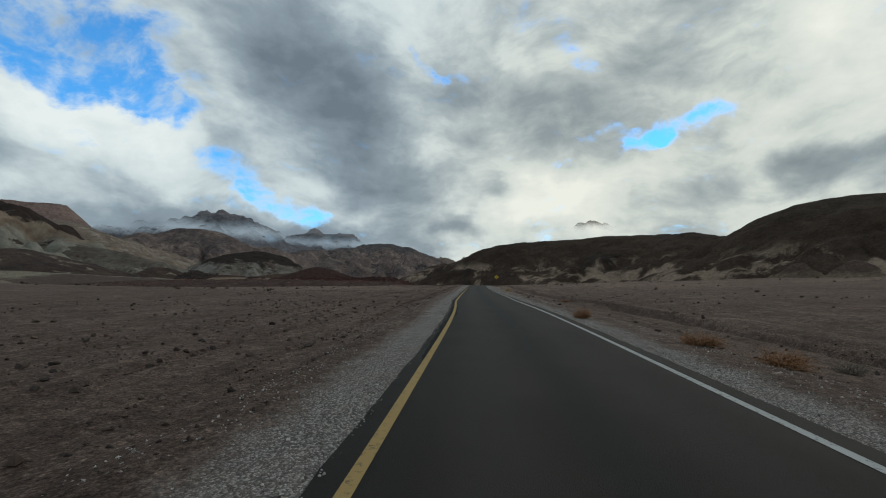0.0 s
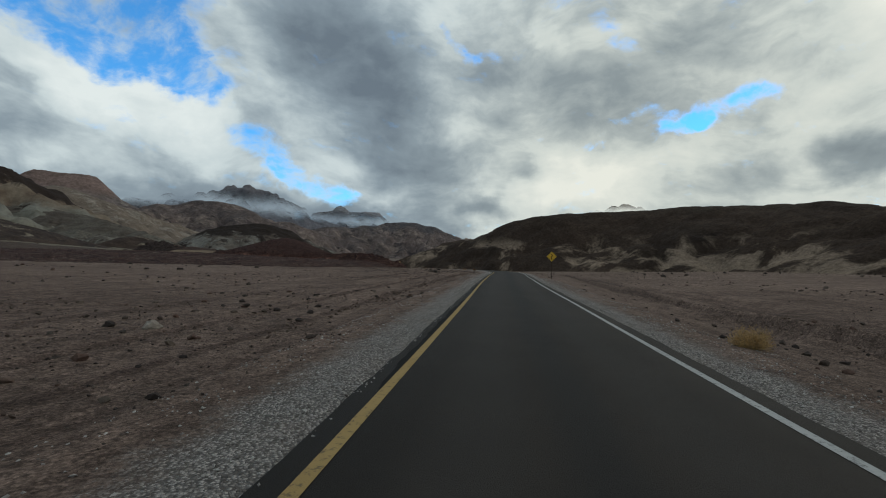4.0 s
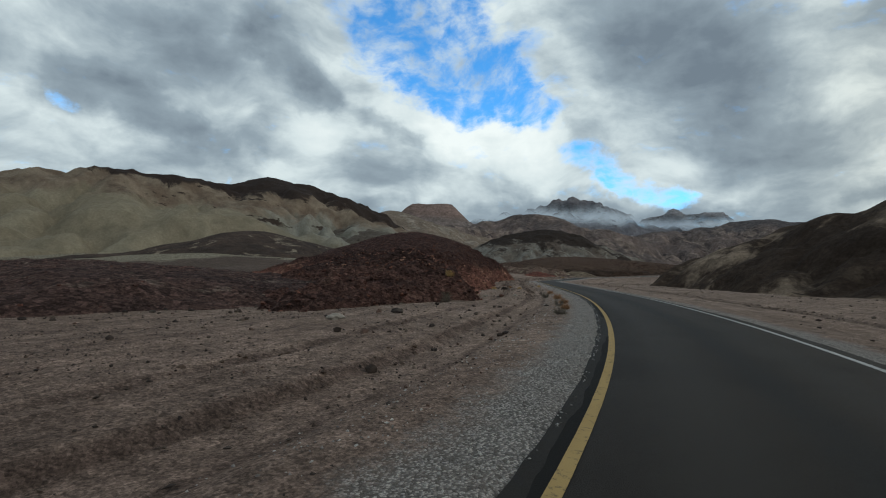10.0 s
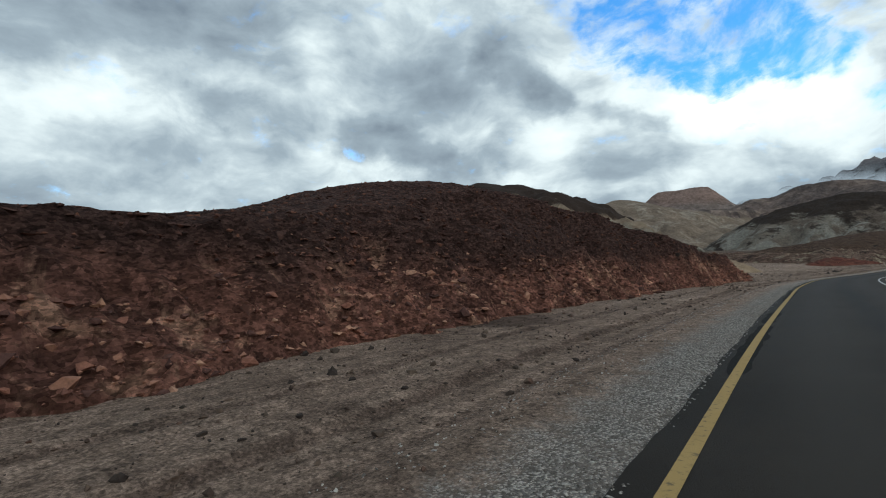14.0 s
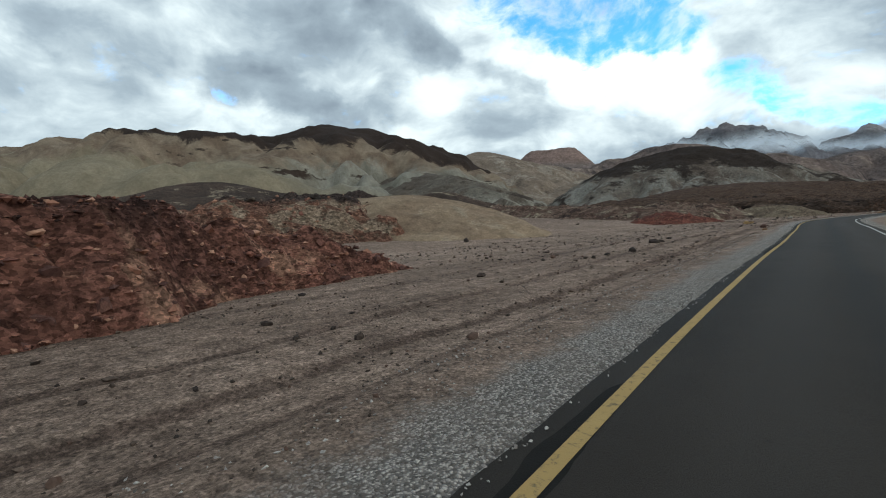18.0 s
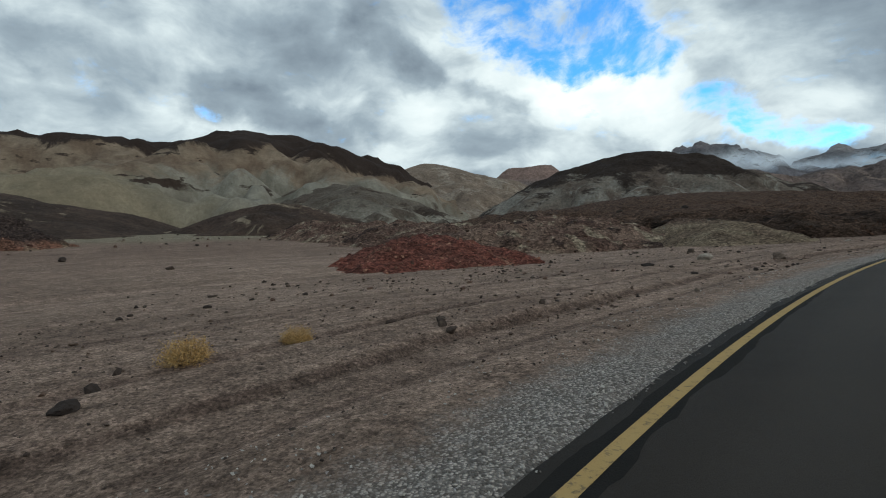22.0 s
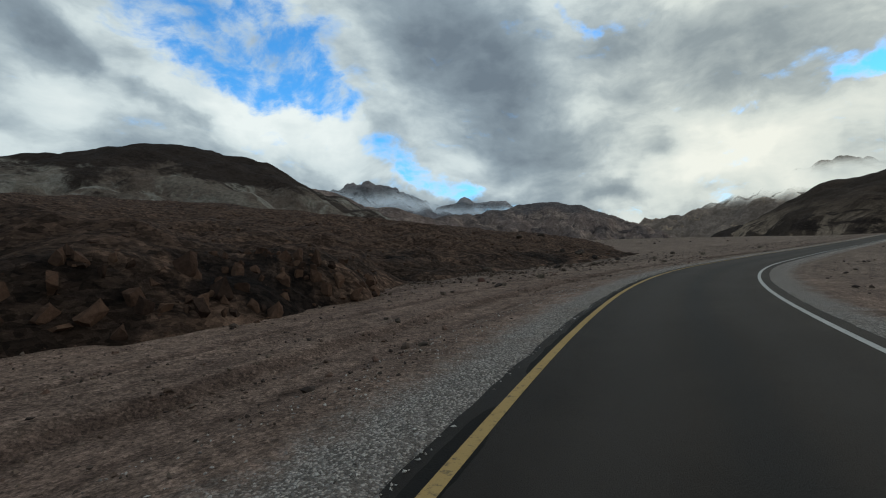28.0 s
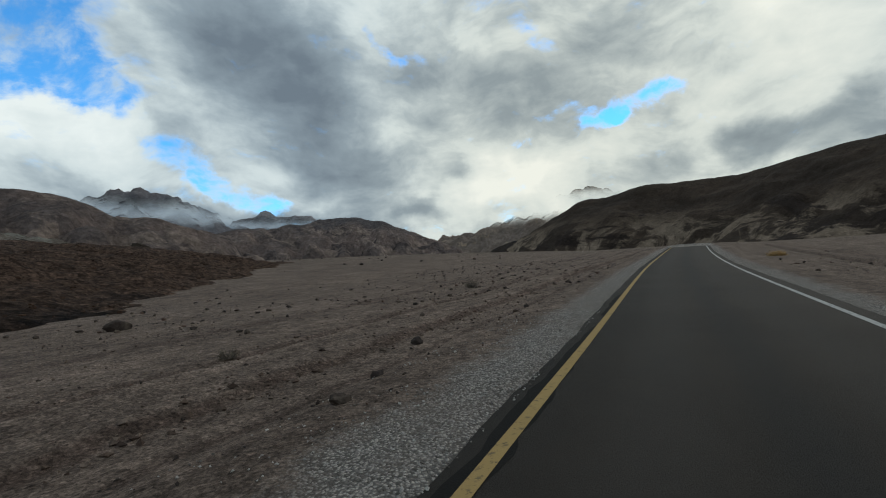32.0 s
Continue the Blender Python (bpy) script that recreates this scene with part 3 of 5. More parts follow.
# ---- the road's line ----
FIRST_HALF = [
        (-96, -240, -5), (-58, -146, -4), (-19.2, -49, -2.4), (-6.2, -16.9, -1.9), (0.79, -0.85, -1.51), (4.01, 6.47, -1.32), (7.21, 13.8, -1.13),
        (10.3, 21.18, -0.94), (13.23, 28.63, -0.76), (16.37, 35.99, -0.61), (19.5, 43.35, -0.48), (22.66, 50.7, -0.35), (25.81, 58.05, -0.22),
        (29, 65.39, -0.06), (32.19, 72.73, 0.12), (35.35, 80.08, 0.3), (38.53, 87.42, 0.49), (41.79, 94.72, 0.67), (45.02, 102.04, 0.84), (48.38, 109.3, 1),
        (51.62, 116.61, 1.16), (54.21, 124.18, 1.3), (56.12, 131.95, 1.43), (57.29, 139.86, 1.53), (57.74, 147.84, 1.6)]
MIDDLE = [
        (57.36, 155.83, 1.6), (56.47, 163.78, 1.57), (55.23, 171.68, 1.54), (53.64, 179.52, 1.52), (51.76, 187.3, 1.51), (49.68, 195.02, 1.52),
        (47.59, 202.75, 1.54), (45.55, 210.48, 1.56), (43.61, 218.24, 1.54), (41.72, 226.02, 1.51), (39.83, 233.79, 1.46), (38.15, 241.61, 1.4),
        (36.65, 249.47, 1.34), (35.61, 257.4, 1.29), (35.23, 265.39, 1.26), (35.14, 273.39, 1.25), (35.16, 281.39, 1.28), (35.32, 289.39, 1.34),
        (35.36, 297.39, 1.42), (35.44, 305.39, 1.5), (35.38, 313.39, 1.58), (35.53, 321.38, 1.65), (35.97, 329.37, 1.72), (37.08, 337.31, 1.78),
        (38.66, 345.16, 1.84)]
SECOND_HALF = [
        (40.65, 352.91, 1.9), (43.2, 360.49, 1.98), (45.76, 368.07, 2.07), (48.83, 375.46, 2.19), (51.61, 382.96, 2.33), (54.38, 390.47, 2.48),
        (57.2, 397.96, 2.65), (59.95, 405.47, 2.83), (62.9, 412.91, 3.03), (66.28, 420.15, 3.22), (70.1, 427.18, 3.42), (74.51, 433.86, 3.64),
        (79.57, 440.05, 3.89), (85.29, 445.65, 4.18), (91.22, 451.01, 4.5), (97.1, 456.43, 4.79), (103.19, 461.62, 5.1), (119, 475, 6), (135, 487.8, 7),
        (152, 500.9, 8.2), (192, 531, 10.2), (300, 602, 12)]
ROAD = FIRST_HALF + MIDDLE + SECOND_HALF


def spline(points, step):
    """A Catmull-Rom line through the points, cut evenly."""
    p = np.array(points, float)
    p = np.vstack([2 * p[0] - p[1], p, 2 * p[-1] - p[-2]])
    out = []
    for i in range(1, len(p) - 2):
        a, b, c, d = p[i - 1], p[i], p[i + 1], p[i + 2]
        t0, t1, t2 = (np.linalg.norm(v) ** 0.5 for v in (b - a, c - b, d - c))
        m1 = (c - b) + t1 * ((b - a) / t0 - (c - a) / (t0 + t1))
        m2 = (c - b) + t1 * ((d - c) / t2 - (d - b) / (t1 + t2))
        u = np.linspace(0, 1, 40, endpoint=False)[:, None]
        out.append((2 * u ** 3 - 3 * u ** 2 + 1) * b + (u ** 3 - 2 * u ** 2 + u) * m1 + (3 * u ** 2 - 2 * u ** 3) * c + (u ** 3 - u ** 2) * m2)
    q = np.vstack(out + [p[-2:-1]])
    s = np.concatenate([[0], np.cumsum(np.linalg.norm(np.diff(q[:, :2], axis=0), axis=1))])
    t = np.arange(0, s[-1], step)
    return t, np.stack([np.interp(t, s, q[:, k]) for k in range(3)], 1)


RS, RP = spline(ROAD, 1.0)
k = np.ones(5) / 5
for j in range(3):
    RP[2:-2, j] = np.convolve(RP[:, j], k, "valid")
RT = np.gradient(RP[:, :2], axis=0)
RT /= np.linalg.norm(RT, axis=1)[:, None]
S0 = RS[np.argmin(np.hypot(RP[:, 0] - 1.0, RP[:, 1] + 0.47))]
RS = RS - S0


def along(x, y):
    """Road coordinates of places: distance along it, to its right, and its height there."""
    x, y = np.atleast_1d(np.asarray(x, float)).ravel(), np.atleast_1d(np.asarray(y, float)).ravel()
    s, l, z = np.empty(len(x)), np.empty(len(x)), np.empty(len(x))
    for a in range(0, len(x), 20000):
        c = slice(a, a + 20000)
        j = ((x[c, None] - RP[None, ::4, 0]) ** 2 + (y[c, None] - RP[None, ::4, 1]) ** 2).argmin(1) * 4
        for _ in range(2):
            dx, dy = x[c] - RP[j, 0], y[c] - RP[j, 1]
            j = np.clip(j + np.round(dx * RT[j, 0] + dy * RT[j, 1]).astype(int), 0, len(RP) - 1)
        dx, dy = x[c] - RP[j, 0], y[c] - RP[j, 1]
        f = np.clip(dx * RT[j, 0] + dy * RT[j, 1], -1.5, 1.5)
        s[c], l[c] = RS[j] + f, dx * RT[j, 1] - dy * RT[j, 0]
        z[c] = np.interp(s[c], RS, RP[:, 2])
        far = np.hypot(dx, dy)
        l[c] = np.where(np.abs(l[c]) < far * 0.9, np.sign(l[c] + 1e-9) * far, l[c])
    return s, l, z


def place(s, l):
    """The place in the plan s metres along the road and l to its right."""
    x, y = np.interp(s, RS, RP[:, 0]), np.interp(s, RS, RP[:, 1])
    tx, ty = np.interp(s, RS, RT[:, 0]), np.interp(s, RS, RT[:, 1])
    return x + ty * l, y - tx * l


def plain(x, y):
    """The wide lie of the land."""
    z = -1.5 + 0.0135 * np.clip(y, -300, 700) + 0.02 * np.clip(x - 90, 0, 400)
    return np.minimum(z, 26.0)


def wander(s):
    """How far the furrows swing to the side along the road."""
    return fbm(s, s * 0, 22, 2, 5) * 0.45


def relief_near(s, l, x, y):
    """Height above the road: shoulder, ruts, swales, washes and lumps."""
    a = np.abs(l)
    z = -0.05 * smooth(a, 2.5, 3.2) - 0.14 * smooth(a, 3.6, 5.2)
    off = smooth(a, 4.5, 8.0)
    z = z + off * (0.07 * fbm(x, y, 9, 4, 3) + 0.045 * fbm(x, y, 1.3, 4, 7))
    z = z + smooth(a, 3.0, 4.2) * 0.025 * fbm(x, y, 0.7, 2, 9)
    rut = wander(s)
    step = (0.11 + 0.07 * fbm(s, s * 0, 14, 2, 6)) * smooth(s, 60, 110)
    back = -5.6 + rut + 0.12 * fbm(x, y, 1.6, 3, 12) - l
    z = z + step * smooth(back, -0.05, 0.3) * (1 - 0.55 * smooth(back, 2, 9))
    for c, d in ((-4.55, 0.03), (-7.5, 0.06), (-9.6, 0.03), (8.2, 0.24), (6.9, 0.04)):
        z = z - d * np.exp(-((l - c - rut) / 0.22) ** 2)
        z = z + 0.6 * d * np.exp(-((l - c - rut - 0.42) / 0.2) ** 2)
    z = z + (0.34 * smooth(l - rut - 1.3 * fbm(s, s * 0, 16, 3, 15) - 0.4 * fbm(x, y, 2.5, 3, 14), 7.7, 8.3) * (0.7 + 0.5 * fbm(s, s * 0, 11, 2, 16)) - 0.3 * smooth(l, 4.4, 7.6)) * smooth(s, 130, 90) - smooth(l, 7.5, 10.5) * 0.25 * smooth(s, 90, 130) - 0.22 * np.exp(-((l - 11.5 - 3 * rut) / 1.4) ** 2)
    return z


def side_slope(s, l):
    """The floor rises away from the road where it runs in the wash."""
    return np.where(l < 0, 0.028 * np.clip(-l - 12, 0, 140) * smooth(s, 95, 50), 0.04 * np.clip(l - 12, 0, 140) * smooth(s, 230, 170))


def ground_z(x, y, fine=True):
    s, l, z = along(x, y)
    x, y = np.asarray(x, float).ravel(), np.asarray(y, float).ravel()
    far = smooth(np.abs(l), 30, 170)
    z = z * (1 - far) + plain(x, y) * far
    z = z + smooth(np.abs(l), 10, 60) * (0.5 * fbm(x, y, 45, 4, 21)) + smooth(np.abs(l), 80, 400) * 3.0 * fbm(x, y, 180, 3, 22)
    z = z + np.where(l < 0, 0.05 * np.clip(-l - 22, 0, 140) * smooth(s, 255, 310), 0) + side_slope(s, l)
    return z + (relief_near(s, l, x, y) if fine else -0.19 * smooth(np.abs(l), 2.5, 5.2) - 0.25 * smooth(l, 7.5, 10.5))


HILLS = {}


def sheet(name, verts, faces, material, smooth_it=True, uv=None):
    me = bpy.data.meshes.new(name)
    me.vertices.add(len(verts))
    me.vertices.foreach_set("co", np.asarray(verts, np.float32).ravel())
    faces = np.asarray(faces, np.int32)
    me.loops.add(faces.size)
    me.polygons.add(len(faces))
    me.loops.foreach_set("vertex_index", faces.ravel())
    me.polygons.foreach_set("loop_start", np.arange(0, faces.size, faces.shape[1], dtype=np.int32))
    me.polygons.foreach_set("use_smooth", np.full(len(faces), smooth_it))
    me.update(calc_edges=True)
    me.materials.append(material)
    if uv is not None:
        layer = me.uv_layers.new(name="UVMap")
        layer.data.foreach_set("uv", np.asarray(uv, np.float32)[faces.ravel()].ravel())
    return new(name, me)


def quads(nu, nv, start=0):
    """Faces of a grid with nu columns and nv rows of vertices, row by row."""
    a = np.arange(nu * nv).reshape(nv, nu) + start
    return np.stack([a[:-1, :-1], a[:-1, 1:], a[1:, 1:], a[1:, :-1]], -1).reshape(-1, 4)


# ---- ground: a fine strip along the road, joined to a wide sheet that reaches the horizon ----
ls = np.concatenate([np.linspace(-26, -12, 36), np.linspace(-11.7, -4.2, 52), np.linspace(-4.0, 4.0, 22), np.linspace(4.2, 14, 56), np.linspace(14.4, 26, 26)])
ss = np.arange(-70, 560, 0.55)
S, L = np.meshgrid(ss, ls, indexing="ij")
X, Y = place(S.ravel(), L.ravel())
Z = np.interp(S.ravel(), RS, RP[:, 2]) + relief_near(S.ravel(), L.ravel(), X, Y)
Z = Z + np.where(np.abs(L.ravel()) > 10, smooth(np.abs(L.ravel()), 10, 60) * 0.5 * fbm(X, Y, 45, 4, 21), 0) + side_slope(S.ravel(), L.ravel())
Z = np.where(np.abs(L.ravel()) < 2.28, Z - 0.06, Z) - 0.5 * smooth(np.abs(L.ravel()), 24.5, 26)
strip = np.stack([X, Y, Z], 1)
grow = np.cumsum(5.0 * 1.16 ** np.arange(1, 36))
xs = np.concatenate([-330 - grow[::-1], np.arange(-330, 300, 5.0), 300 + grow])
ys = np.concatenate([-110 - grow[::-1], np.arange(-110, 640, 5.0), 640 + grow])
XX, YY = np.meshgrid(xs, ys)
ZZ = ground_z(XX, YY, False)
s_, l_, _ = along(XX, YY)
ZZ = ZZ - 0.9 * smooth(np.abs(l_), 25, 19) * smooth(s_, -80, -66) * smooth(s_, 570, 556)
wide = np.stack([XX.ravel(), YY.ravel(), ZZ], 1)
ground = sheet("ground", np.vstack([strip, wide]), np.vstack([quads(len(ls), len(ss)), quads(len(xs), len(ys), len(strip))]), M_GROUND,
               uv=np.vstack([np.stack([L.ravel() - wander(S.ravel()) * smooth(np.abs(L.ravel()), 3.9, 4.4), S.ravel()], 1), np.stack([l_, s_], 1)]))
tagged(ground, "dry gravelly desert floor of grey brown soil", "ground", kind="structure")


def ribbon(name, offsets, s0, s1, step, material, lift):
    """A band along the road: (offset to the right, height) pairs across it."""
    s = np.arange(s0, s1, step)
    pts = []
    for o, h in offsets:
        x, y = place(s, np.full(len(s), o))
        pts.append(np.stack([x, y, np.interp(s, RS, RP[:, 2]) + h + lift], 1))
    v = np.stack(pts, 1).reshape(-1, 3)
    uv = np.stack(np.meshgrid([o for o, h in offsets], s), -1).reshape(-1, 2)
    return sheet(name, v, quads(len(offsets), len(s)), material, uv=uv)


m, n, p = surface("asphalt")
u = n.add("ShaderNodeSeparateXYZ", Vector=n.add("ShaderNodeUVMap").outputs[0]).outputs["X"]
u = n.math("ADD", u, n.math("MULTIPLY", n.math("SUBTRACT", n.noise(p, 0.25, 3.0), 0.5), 0.5))
a = n.noise(p, 0.35, 6.0, 0.65)
c = n.mix(n.ramp(a, 0.35, 0.65), (0.0232, 0.018, 0.0138), (0.0335, 0.0265, 0.0208))
for middle, half, tint in ((-0.95, 0.7, 0.45), (1.05, 0.6, 0.35)):
    c = n.mix(n.math("MULTIPLY", n.ramp(n.math("ABSOLUTE", n.math("SUBTRACT", u, middle)), half, 0.1), tint), c, (0.046, 0.040, 0.0345))
c = n.mix(n.math("MULTIPLY", n.ramp(n.math("ABSOLUTE", n.math("SUBTRACT", u, 0.1)), 0.5, 0.05), 0.6), c, (0.015, 0.0145, 0.014))
c = n.mix(n.ramp(n.noise(p, 70, 3.0, 0.7), 0.52, 0.75, 0, 0.45), c, (0.08, 0.072, 0.062))
c = n.mix(n.ramp(n.noise(p, 5.0, 6.0, 0.7), 0.62, 0.74, 0, 0.5), c, (0.013, 0.0125, 0.012))
finish(n, c, 0.8, n.noise(p, 80, 4.0, 0.7), 0.008, spec=0.17)
M_ASPHALT = m
m, n, p = surface("yellow_paint")
wear = n.ramp(n.noise(p, 14, 6.0, 0.7), 0.52, 0.68)
finish(n, n.mix(wear, n.mix(n.noise(p, 1.2, 4.0), (0.36, 0.235, 0.09), (0.45, 0.31, 0.13)), (0.15, 0.115, 0.07)), 0.75, n.noise(p, 60), 0.004)
M_YELLOW = m
m, n, p = surface("white_paint")
wear = n.ramp(n.noise(p, 14, 6.0, 0.7), 0.52, 0.68)
finish(n, n.mix(wear, n.mix(n.noise(p, 1.2, 4.0), (0.40, 0.39, 0.37), (0.52, 0.51, 0.48)), (0.16, 0.155, 0.145)), 0.75, n.noise(p, 60), 0.004)
M_WHITE = m
def pavement():
    """The asphalt slab, slightly crowned, its edges crumbled."""
    s = np.arange(-70, 560, 0.35)
    left = -2.31 + 0.05 * fbm(s, s * 0, 1.1, 4, 131, 0.7) + 0.04 * fbm(s, s * 0, 9, 2, 132)
    right = 2.46 + 0.05 * fbm(s, s * 0, 1.1, 4, 133, 0.7) + 0.04 * fbm(s, s * 0, 9, 2, 134)
    rows, us = [], []
    for o, h in ((left - 0.07, -0.10), (left, 0.0), (-1.2, 0.012), (0.0, 0.02), (1.2, 0.012), (right, 0.0), (right + 0.07, -0.10)):
        o = o + s * 0
        x, y = place(s, o)
        rows.append(np.stack([x, y, np.interp(s, RS, RP[:, 2]) + h], 1))
        us.append(np.stack([o, s], 1))
    return sheet("road", np.stack(rows, 1).reshape(-1, 3), quads(7, len(s)), M_ASPHALT, uv=np.stack(us, 1).reshape(-1, 2))


road = pavement()
tagged(road, "dark grey worn asphalt of a one-lane desert road", "road", kind="structure")
yellow = ribbon("yellow_edge_line", [(-2.055, 0.0083), (-1.93, 0.0093)], -70, 560, 1.0, M_YELLOW, 0.0)
tagged(yellow, "solid yellow painted edge line on the asphalt", "road marking", kind="structure")
white = ribbon("white_edge_line", [(2.05, 0.0085), (2.165, 0.0075)], -70, 560, 1.0, M_WHITE, 0.0)
tagged(white, "solid white painted edge line on the asphalt", "road marking", kind="structure")


# ---- hills and mountains ----
def hill(name, ridge, slope, material, label, crown=6.0, cell=2.0, warp=(20, 4), lumps=(8, 0.8), cut=None, reach=None, base=None, category="hill", seed=0, gully=0.0, jag=0.0, crag=()):
    """A hill under a ridge line. crown: how round its top is; warp, lumps: size and strength of spurs and of bumps; cut: (the toe's distance
    from the road along it, rise per metre) of a steep bank that the road has cut."""
    _, r = spline(ridge, max(cell, 1.0))
    span = reach or (r[:, 2].max() - r[:, 2].min() + 14) / slope + 20
    x = np.arange(r[:, 0].min() - span, r[:, 0].max() + span, cell)
    y = np.arange(r[:, 1].min() - span, r[:, 1].max() + span, cell)
    X, Y = (q.ravel() for q in np.meshgrid(x, y))
    wx, wy = X + warp[1] * fbm(X, Y, warp[0], 4, seed + 31), Y + warp[1] * fbm(X, Y, warp[0], 4, seed + 41)
    h = np.full(len(X), -1e9)
    for rx, ry, rz in r:
        d = np.hypot(wx - rx, wy - ry)
        h = np.maximum(h, rz - slope * (np.sqrt(d * d + crown * crown) - crown))
    depth = smooth(np.interp(h, [r[:, 2].min() - 5, r[:, 2].max()], [1.0, 0.15]), 0, 1)
    h = h + lumps[1] * (0.3 + 0.7 * depth) * fbm(X, Y, lumps[0], 5, seed + 51, 0.55)
    if jag:
        h = h + jag * ((1 - np.abs(fbm(X, Y, lumps[0] * 1.6, 5, seed + 81, 0.6))) ** 2 - 0.55)
    if gully:
        h = h - gully * depth * (1 - np.abs(fbm(X, Y, warp[0] * 0.7, 4, seed + 61))) ** 3
    g0 = ground_z(X, Y, False) if base is None else np.full(len(X), base)
    if cut:
        s, l, z = along(X, Y)
        toe = np.interp(s, [c[0] for c in cut[0]], [c[1] for c in cut[0]]) + 1.1 * fbm(s, l * 0, 9, 3, seed + 71) + 0.5 * fbm(X, Y, 2.5, 3, seed + 72)
        rise = np.interp(s, [c[0] for c in cut[0]], [c[2] if len(c) > 2 else cut[1] for c in cut[0]])
        wall = z - 0.3 + (-l - toe) * rise * (1 + 0.35 * fbm(X, Y, 4, 4, seed + 73))
        h = np.minimum(h, wall)
    keen = 1.0
    if cut:
        keen = 0.12 + 0.88 * smooth(h - z, 4.2, 2.6)
    for size, amount in crag:
        h = h + keen * amount * (2.2 * np.abs(fbm(X + 0.3 * size * fbm(X, Y, size, 2, seed + 91), Y, size, 4, seed + 95, 0.6)) - 0.55)
    rim = np.minimum(np.minimum(X - x[0], x[-1] - X), np.minimum(Y - y[0], y[-1] - Y))
    h = h - np.clip(1 - rim / (0.3 * span), 0, 1) ** 2 * (r[:, 2].max() + 20)
    X3 = np.stack([X, Y, h], 1)
    f = quads(len(x), len(y))
    keep = (h - g0)[f].max(1) > -0.6 if base is None else (h - g0)[f].max(1) > -20
    f = f[keep]
    used, inv = np.unique(f, return_inverse=True)
    ob = sheet(name, X3[used], inv.reshape(f.shape), material)
    HILLS[ob.name] = X3[used]
    tagged(ob, label, category)
    return ob


# the near red hill beside the road, cut at its foot
RED_HILL = hill("red_hill", [(45, 158, 1.8), (41.3, 166, 3.1), (38.5, 175, 4.6), (36.5, 185, 5.0), (34.5, 194, 4.9), (31, 202, 5.2), (24, 211, 7.4), (17.5, 219, 10.2), (18.5, 230, 9.2), (19.5, 240, 7.3), (21.3, 249, 5.2), (22.3, 257, 4.6), (22.4, 263, 3.9), (22.0, 267, 3.0)],
                0.36, M_RED, "dark red rocky hill of loose scree beside the road", 4.0, 0.3, (11, 2.0), (2.6, 0.45), cut=(((160, 13), (170, 10.6), (178, 9.2), (190, 9.2), (200, 9.4), (213, 9.3), (245, 9.8, 1.0), (256, 9.0, 1.5), (262, 8.7, 1.7), (276, 9.3, 1.6), (284, 13, 1.2)), 0.95), seed=1, reach=34, crag=((3.4, 0.48), (1.1, 0.4)))
# its southern end is plain maroon scree, not cut
me = RED_HILL.data
me.materials.append(M_MAROON)
mid = np.empty(len(me.polygons) * 3)
me.polygons.foreach_get("center", mid)
mid = mid.reshape(-1, 3)
me.polygons.foreach_set("material_index", (mid[:, 1] + 5 * fbm(mid[:, 0], mid[:, 1], 4, 4, 77) < 172).astype(np.int32))
RED_BANK = hill("red_bank", [(-9, 279, 5.6), (-10, 287, 6.5), (-11, 296, 7.0), (-20, 307, 7.6), (-42, 324, 9.5), (-50, 335, 12)], 0.62, M_CLAY, "eroded red clay bank with a dark stony crest", 4.0, 0.5, (8, 2.2), (3.0, 0.7), seed=2, reach=26, crag=((4.0, 0.9), (1.4, 0.35)))
SAND_SLOPE = hill("sand_slope", [(-30, 312, 9.0), (-14, 303, 7.4), (-4, 306, 6.9), (0.2, 309, 5.4), (-1.5, 316, 3.7)], 0.5, M_SAND, "smooth khaki sand slope on the edge of the bank", 4.0, 0.5, (9, 1.6), (4, 0.35), seed=16, reach=24, gully=0.5)
hill("brown_spur", [(-14, 308, 7.4), (-8, 312.5, 6.9), (-4.2, 317.5, 5.1), (-3, 322, 3.8), (-4, 326, 3.0)], 0.5, M_LOAM, "brown eroded spur below the sand slope", 2.0, 0.5, (5, 1.6), (2.4, 0.6), seed=26, reach=16, gully=0.7, crag=((2.0, 0.4), (0.9, 0.15)))
RED_MOUND = hill("red_mound", [(11.5, 350.5, 3.0), (13.5, 352.5, 3.8), (16, 353.5, 3.5)], 0.46, M_BRICK, "low mound of brick red crumbly earth", 3.0, 0.45, (6, 1.5), (2.2, 0.5), seed=3, reach=13, crag=((2.0, 0.4), (0.8, 0.15)))
BROWN_MOUND = hill("brown_mound", [(-44, 388, 9.2), (-22, 381, 7.4), (2, 373, 5.9), (11, 373, 5.4), (16, 379, 5.2), (12, 389, 6.2), (2, 394, 7.2)], 0.40, M_LOAM, "brown gullied earth mound with pale washes", 3.0, 0.5, (6, 1.8), (2.4, 0.6), seed=20, reach=16, gully=0.7, crag=((3.0, 0.5), (1.0, 0.2)))
PALE_MOUND = hill("pale_mound", [(26, 386, 4.9), (28.5, 383.5, 4.5), (31, 381, 3.9)], 0.5, M_RUBBLE, "small pale gravelly mound at a gully mouth", 3.0, 0.5, (5, 1.2), (2.0, 0.4), seed=17, reach=12, crag=((1.4, 0.25),))
